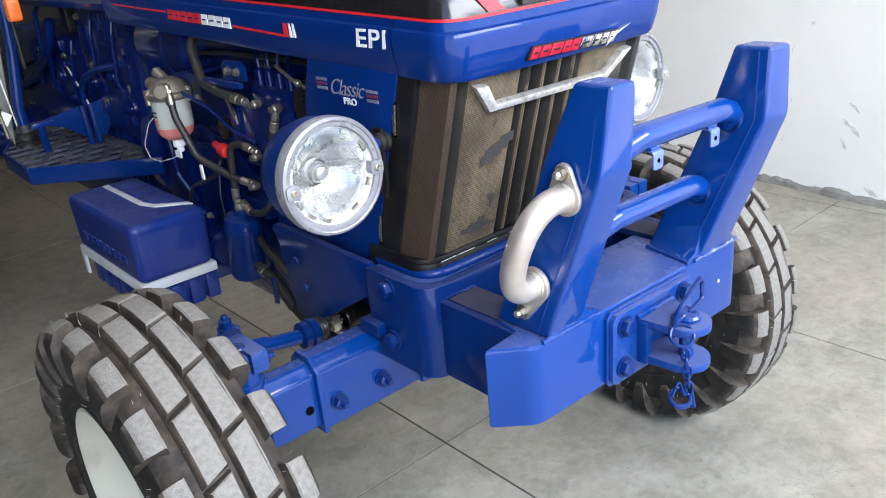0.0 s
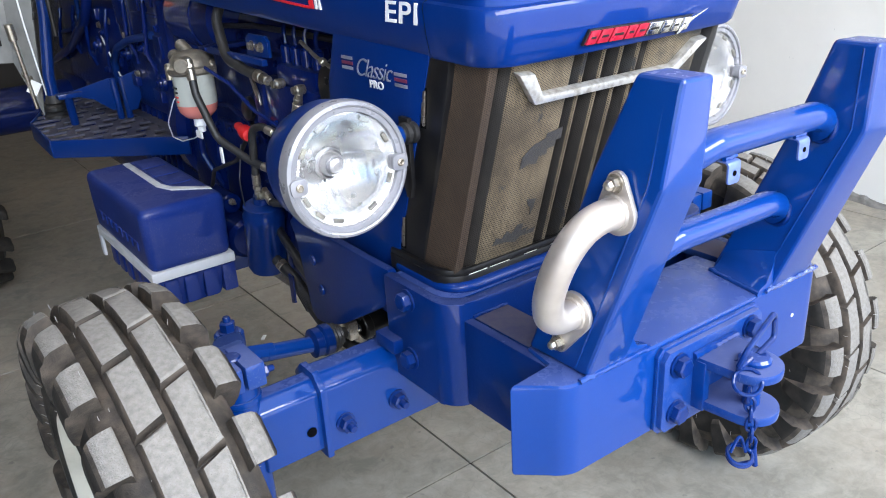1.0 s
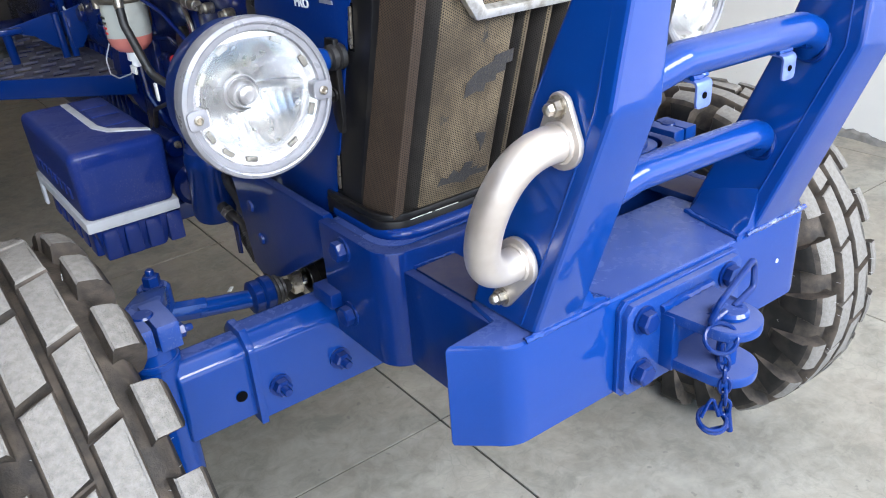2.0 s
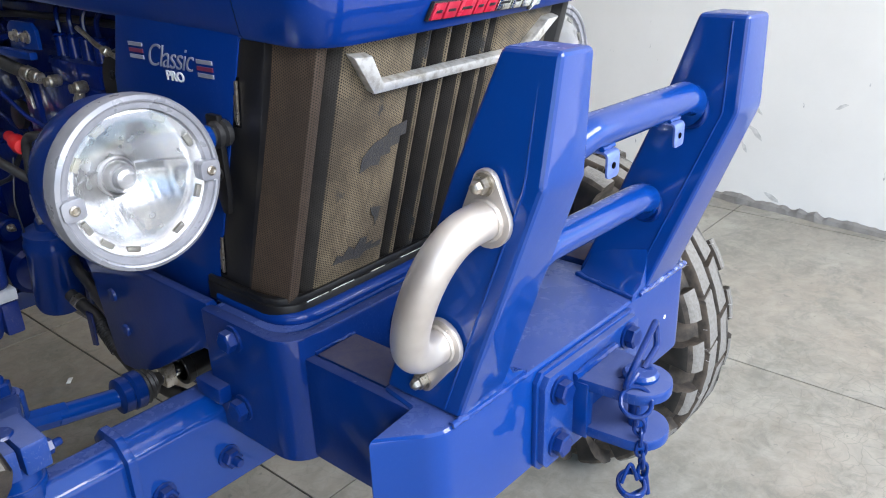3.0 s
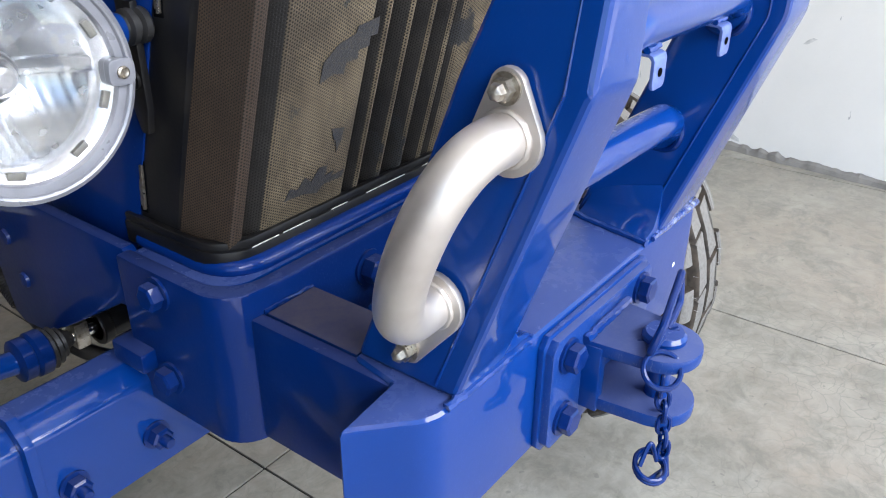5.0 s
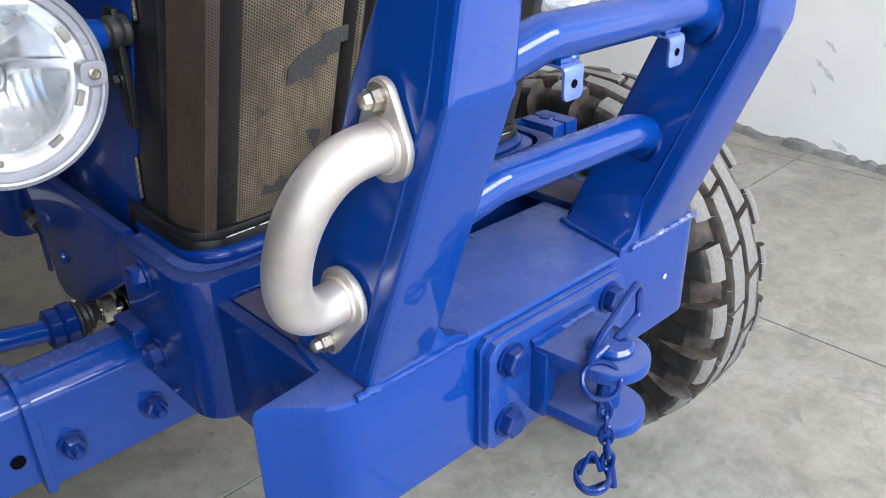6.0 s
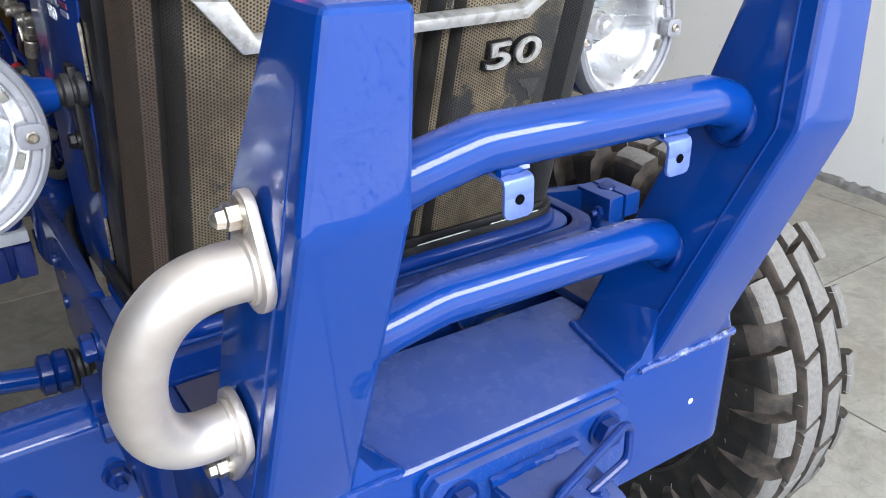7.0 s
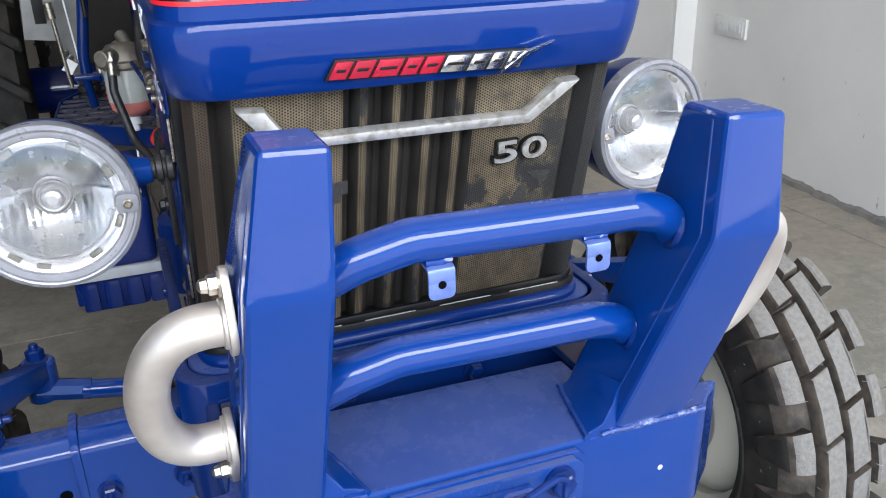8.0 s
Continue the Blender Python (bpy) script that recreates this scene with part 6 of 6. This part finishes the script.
for y, z, r in ((1.68, 0.90, 0.026), (1.79, 0.985, 0.020), (1.97, 0.955, 0.024), (2.07, 0.93, 0.032), (2.16, 1.00, 0.022), (2.28, 0.95, 0.030), (2.42, 0.99, 0.024), (2.20, 0.88, 0.020), (2.56, 0.93, 0.034)):
    boss = part("casing_boss", turned([(r, 0), (r, 0.012), (r * 0.86, 0.018), (r * 0.55, 0.018), (r * 0.5, 0.024), (0, 0.024)], (-0.19, y, z), (-1, 0, 0), 24), ENGINE, gearbox)
    part("boss_bolt", hex_bolt((-0.213, y, z), (-1, 0, 0), r * 0.62, 0.008, False), ENGINE, boss)
for ya, za, yb, zb in ((1.66, 1.16, 1.70, 0.93), (1.84, 1.15, 1.86, 0.96), (2.06, 1.08, 2.12, 0.86), (2.30, 1.08, 2.33, 0.88), (2.46, 1.07, 2.52, 0.90), (2.66, 1.05, 2.74, 0.86)):
    part("control_rod", tube([(-0.212, ya, za), (-0.222, ya, za - 0.04), (-0.222, yb, zb + 0.05), (-0.205, yb, zb)], 0.006, 0.02, 10, 5), ENGINE, gearbox)
for y, z in ((1.72, 0.86), (1.93, 0.88), (2.24, 1.055), (2.38, 0.91), (2.50, 1.02)):
    part("casting_pad", block(-0.212, -0.19, y - 0.035, y + 0.035, z - 0.018, z + 0.018, 0.006, 2), ENGINE, gearbox)

def foot_board():
    """A step plate with rows of oval holes, made as bars between the slots."""
    z0, z1, x1 = 0.762, 0.769, -0.200
    corners = [(-0.200, 1.545), (-0.496, 1.811), (-0.488, 2.10), (-0.310, 2.55)]

    def reach(y):
        for (xa, ya), (xb, yb) in zip(corners, corners[1:]):
            if ya <= y <= yb:
                return xa + (xb - xa) * (y - ya) / (yb - ya)
        return x1
    tread = surface("dusty_blue_tread", (0.008, 0.012, 0.045), (0.070, 0.066, 0.085), (0.6, 0.85), scale=14, relief=0.2, amount=(0.3, 0.65))
    board = part("foot_board", block(x1 - 0.012, x1 + 0.02, 1.56, 2.55, z0 - 0.03, z1, 0.002), tread, tractor, "dusty blue step plate with diamond holes")
    rows, step = 14, 0.068
    for r in range(rows):
        y = 1.575 + step * r
        if reach(y) < x1 - 0.03:
            part("tread_bar", prism([(reach(y - 0.011), y - 0.011), (x1, y - 0.011), (x1, y + 0.011), (reach(y + 0.011), y + 0.011)], "z", z0, z1, 0.0015), tread, board)
        for c in range(5):
            x, w = x1 - 0.03 - 0.066 * c - 0.033 * (r % 2), 0.018
            if x - 0.02 > max(reach(y + 0.01), reach(min(y + step, 2.54))):
                part("cross_bar", prism([(x - w, y + 0.008), (x + w * 0.3, y + 0.008), (x + w, y + step - 0.008), (x - w * 0.3, y + step - 0.008)], "z", z0 + 0.0005, z1 - 0.0005, 0), tread, board)
    for (xa, ya), (xb, yb) in zip(corners, corners[1:]):
        d = Vector((yb - ya, -(xb - xa))).normalized() * 0.006
        part("board_lip", hull8([(xa, ya, 0.722), (xb, yb, 0.722), (xb - d.x, yb - d.y, 0.722), (xa - d.x, ya - d.y, 0.722)], [(xa, ya, 0.773), (xb, yb, 0.773), (xb - d.x, yb - d.y, 0.773), (xa - d.x, ya - d.y, 0.773)], 0.002), CHASSIS, board)
    part("board_gusset", merged(prism([(-0.415, 0.866), (-0.275, 0.893), (-0.262, 0.885), (-0.258, 0.790), (-0.285, 0.800), (-0.33, 0.838)], "y", 1.95, 1.956, 0.002), prism([(-0.245, 0.895), (-0.15, 0.918), (-0.15, 0.90), (-0.215, 0.790), (-0.238, 0.790)], "y", 1.93, 1.936, 0.002)), CHASSIS, board)
    for gx in (-0.262, -0.236):
        part("board_post", rod((gx, 1.945, 0.766), (gx - 0.004, 1.948, 0.892), 0.010), CHASSIS, board)
    part("pedal", merged(rod((-0.39, 1.98, 0.77), (-0.40, 1.95, 0.86), 0.012), block(-0.43, -0.36, 1.93, 1.97, 0.855, 0.87, 0.004)), CHASSIS, board)


foot_board()
part("hand_rail", tube([(-0.402, 2.14, 0.80), (-0.402, 2.14, 0.90), (-0.374, 2.14, 1.07), (-0.358, 2.14, 1.27), (-0.355, 2.14, 1.55)], 0.017, 0.2, 20), CHASSIS, tractor, "blue tubular hand rail")
part("rail_boot", turned([(0.036, 0), (0.036, 0.01), (0.028, 0.018), (0.034, 0.024), (0.034, 0.034), (0.026, 0.042), (0.031, 0.048), (0.020, 0.07)], (-0.402, 2.14, 0.768), (0, 0, 1), 28), HOSE, tractor)
part("indicator_lamp", merged(block(-0.392, -0.352, 1.985, 2.02, 1.165, 1.232, 0.012, 4)), ORANGE, tractor, "orange indicator lamp")
part("indicator_base", merged(block(-0.385, -0.359, 2.015, 2.07, 1.18, 1.215, 0.006), rod((-0.372, 2.05, 1.19), (-0.372, 2.05, 1.02), 0.007)), BLACK, tractor)


def fender():
    y = 2.25
    plate = part("fender", merged(
        prism([(-0.565, 0.945), (-0.470, 0.935), (-0.435, 1.45), (-0.52, 1.46)], "y", y, y + 0.004, 0),
        hull8([(-0.472, y - 0.002, 0.935), (-0.468, y + 0.004, 0.935), (-0.424, 2.215, 0.762), (-0.428, 2.209, 0.762)], [(-0.432, y - 0.002, 1.45), (-0.428, y + 0.004, 1.45), (-0.345, 2.215, 1.45), (-0.349, 2.209, 1.45)], 0.0008)), GREYPLATE, tractor, "grey painted sheet fender with bolts")
    for x, z in ((-0.455, 0.90), (-0.440, 0.885), (-0.425, 0.872), (-0.420, 0.80)):
        part("fender_bolt", turned([(0.010, 0), (0.009, 0.004), (0, 0.006)], (x, 2.222, z), (0.3, -1, 0), 14), ZINC, plate)
    for k in range(6):
        part("fender_slot", prism([(-0.398 + 0.006 * k, 1.06 + 0.03 * k), (-0.386 + 0.006 * k, 1.06 + 0.03 * k), (-0.381 + 0.006 * k, 1.082 + 0.03 * k), (-0.393 + 0.006 * k, 1.082 + 0.03 * k)], "y", 2.196, 2.204, 0.001), BLACK, plate)
    part("panel_slot", block(-0.525, -0.492, 2.246, 2.2495, 0.99, 1.30, 0.001), BLACK, plate)
    part("lever", merged(rod((-0.47, 2.16, 1.02), (-0.452, 2.16, 0.80), 0.006), rod((-0.474, 2.16, 1.06), (-0.47, 2.16, 1.01), 0.013)), ZINC, plate)
    part("string", tube([(-0.44, 2.17, 1.35), (-0.43, 2.17, 1.05), (-0.415, 2.17, 0.83)], 0.0025, 0.05, 6), WHITE, plate)
    tag = block(-0.016, 0.016, -0.0008, 0.0008, -0.020, 0.020, 0)
    tag.transform(Matrix.Translation((-0.447, 2.16, 0.865)) @ Matrix.Rotation(radians(35), 4, "Y"))
    part("paper_tag", tag, PAPER, plate, "white paper price tag")


fender()


def rear_wheel(s):
    c = Vector((s * 0.78, 2.98, 0.66))
    half = [(0.36, 0.15), (0.40, 0.17), (0.48, 0.185), (0.56, 0.18), (0.61, 0.16), (0.628, 0.10), (0.632, 0.0)]
    tyre = part("rear_tyre", turned([(r, x) for r, x in half] + [(r, -x) for r, x in half[-2::-1]], c, (1, 0, 0), 72, cap=False), RUBBER, tractor, "large black rear tyre with bar lugs")
    for k in range(24):
        for d in (1, -1):
            bm = bmesh.new()
            a0 = 2 * math.pi * (k + (0.5 if d < 0 else 0)) / 24
            low, top = [], []
            for x, y in ((0.01, 0.02), (0.19, -0.10), (0.19, -0.055), (0.01, 0.07)):
                for ring, r in ((low, 0.600), (top, 0.668 - 0.02 * (x > 0.1))):
                    a = a0 + y / 0.63
                    ring.append(bm.verts.new((c.x + d * x, c.y + r * math.sin(a), c.z + r * math.cos(a))))
            bm.faces.new(low), bm.faces.new(top[::-1])
            for i in range(4):
                j = (i + 1) % 4
                bm.faces.new((low[i], top[i], top[j], low[j]))
            bmesh.ops.recalc_face_normals(bm, faces=bm.faces)
            part("tread_bar", bevelled(bm, 0.008, 1), RUBBER, tyre)
    part("rear_rim", turned([(0.36, -0.15), (0.37, -0.155), (0.35, -0.12), (0.33, 0.0), (0.20, 0.03), (0, 0.03)], c, (s, 0, 0), 48, cap=False), CREAM, tractor, "cream rear wheel centre")


rear_wheel(-1)
rear_wheel(1)
part("rear_axle", merged(rod((-0.7, 2.98, 0.66), (0.7, 2.98, 0.66), 0.09, 28), block(-0.18, 0.18, 2.7, 3.2, 0.50, 1.0, 0.03)), ENGINE, tractor)

# floor slabs with sawn joints
GX, GY, GAP = (0.096, 1.156), (0.738, 1.345), 0.0025
xs = [GX[0] + GX[1] * k for k in range(-4, 4)]
ys = [GY[0] + GY[1] * k for k in range(-4, 6)]
xs = [WEST] + [x for x in xs if WEST + 0.05 < x < FAR - 0.05] + [FAR]
ys = [SOUTH] + [y for y in ys if SOUTH + 0.05 < y < NORTH - 0.05] + [NORTH]
for xa, xb in zip(xs, xs[1:]):
    for ya, yb in zip(ys, ys[1:]):
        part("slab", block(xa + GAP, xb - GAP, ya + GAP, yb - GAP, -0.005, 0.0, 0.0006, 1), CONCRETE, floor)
chip = block(-0.016, 0.016, -0.006, 0.006, 0.0, 0.003, 0.001)
chip.transform(Matrix.Translation((-0.015, 1.72, 0)) @ Matrix.Rotation(radians(50), 4, "Z"))
tagged(part("paper_scrap", chip, PAPER), "small white scrap lying on the concrete floor", "scrap")
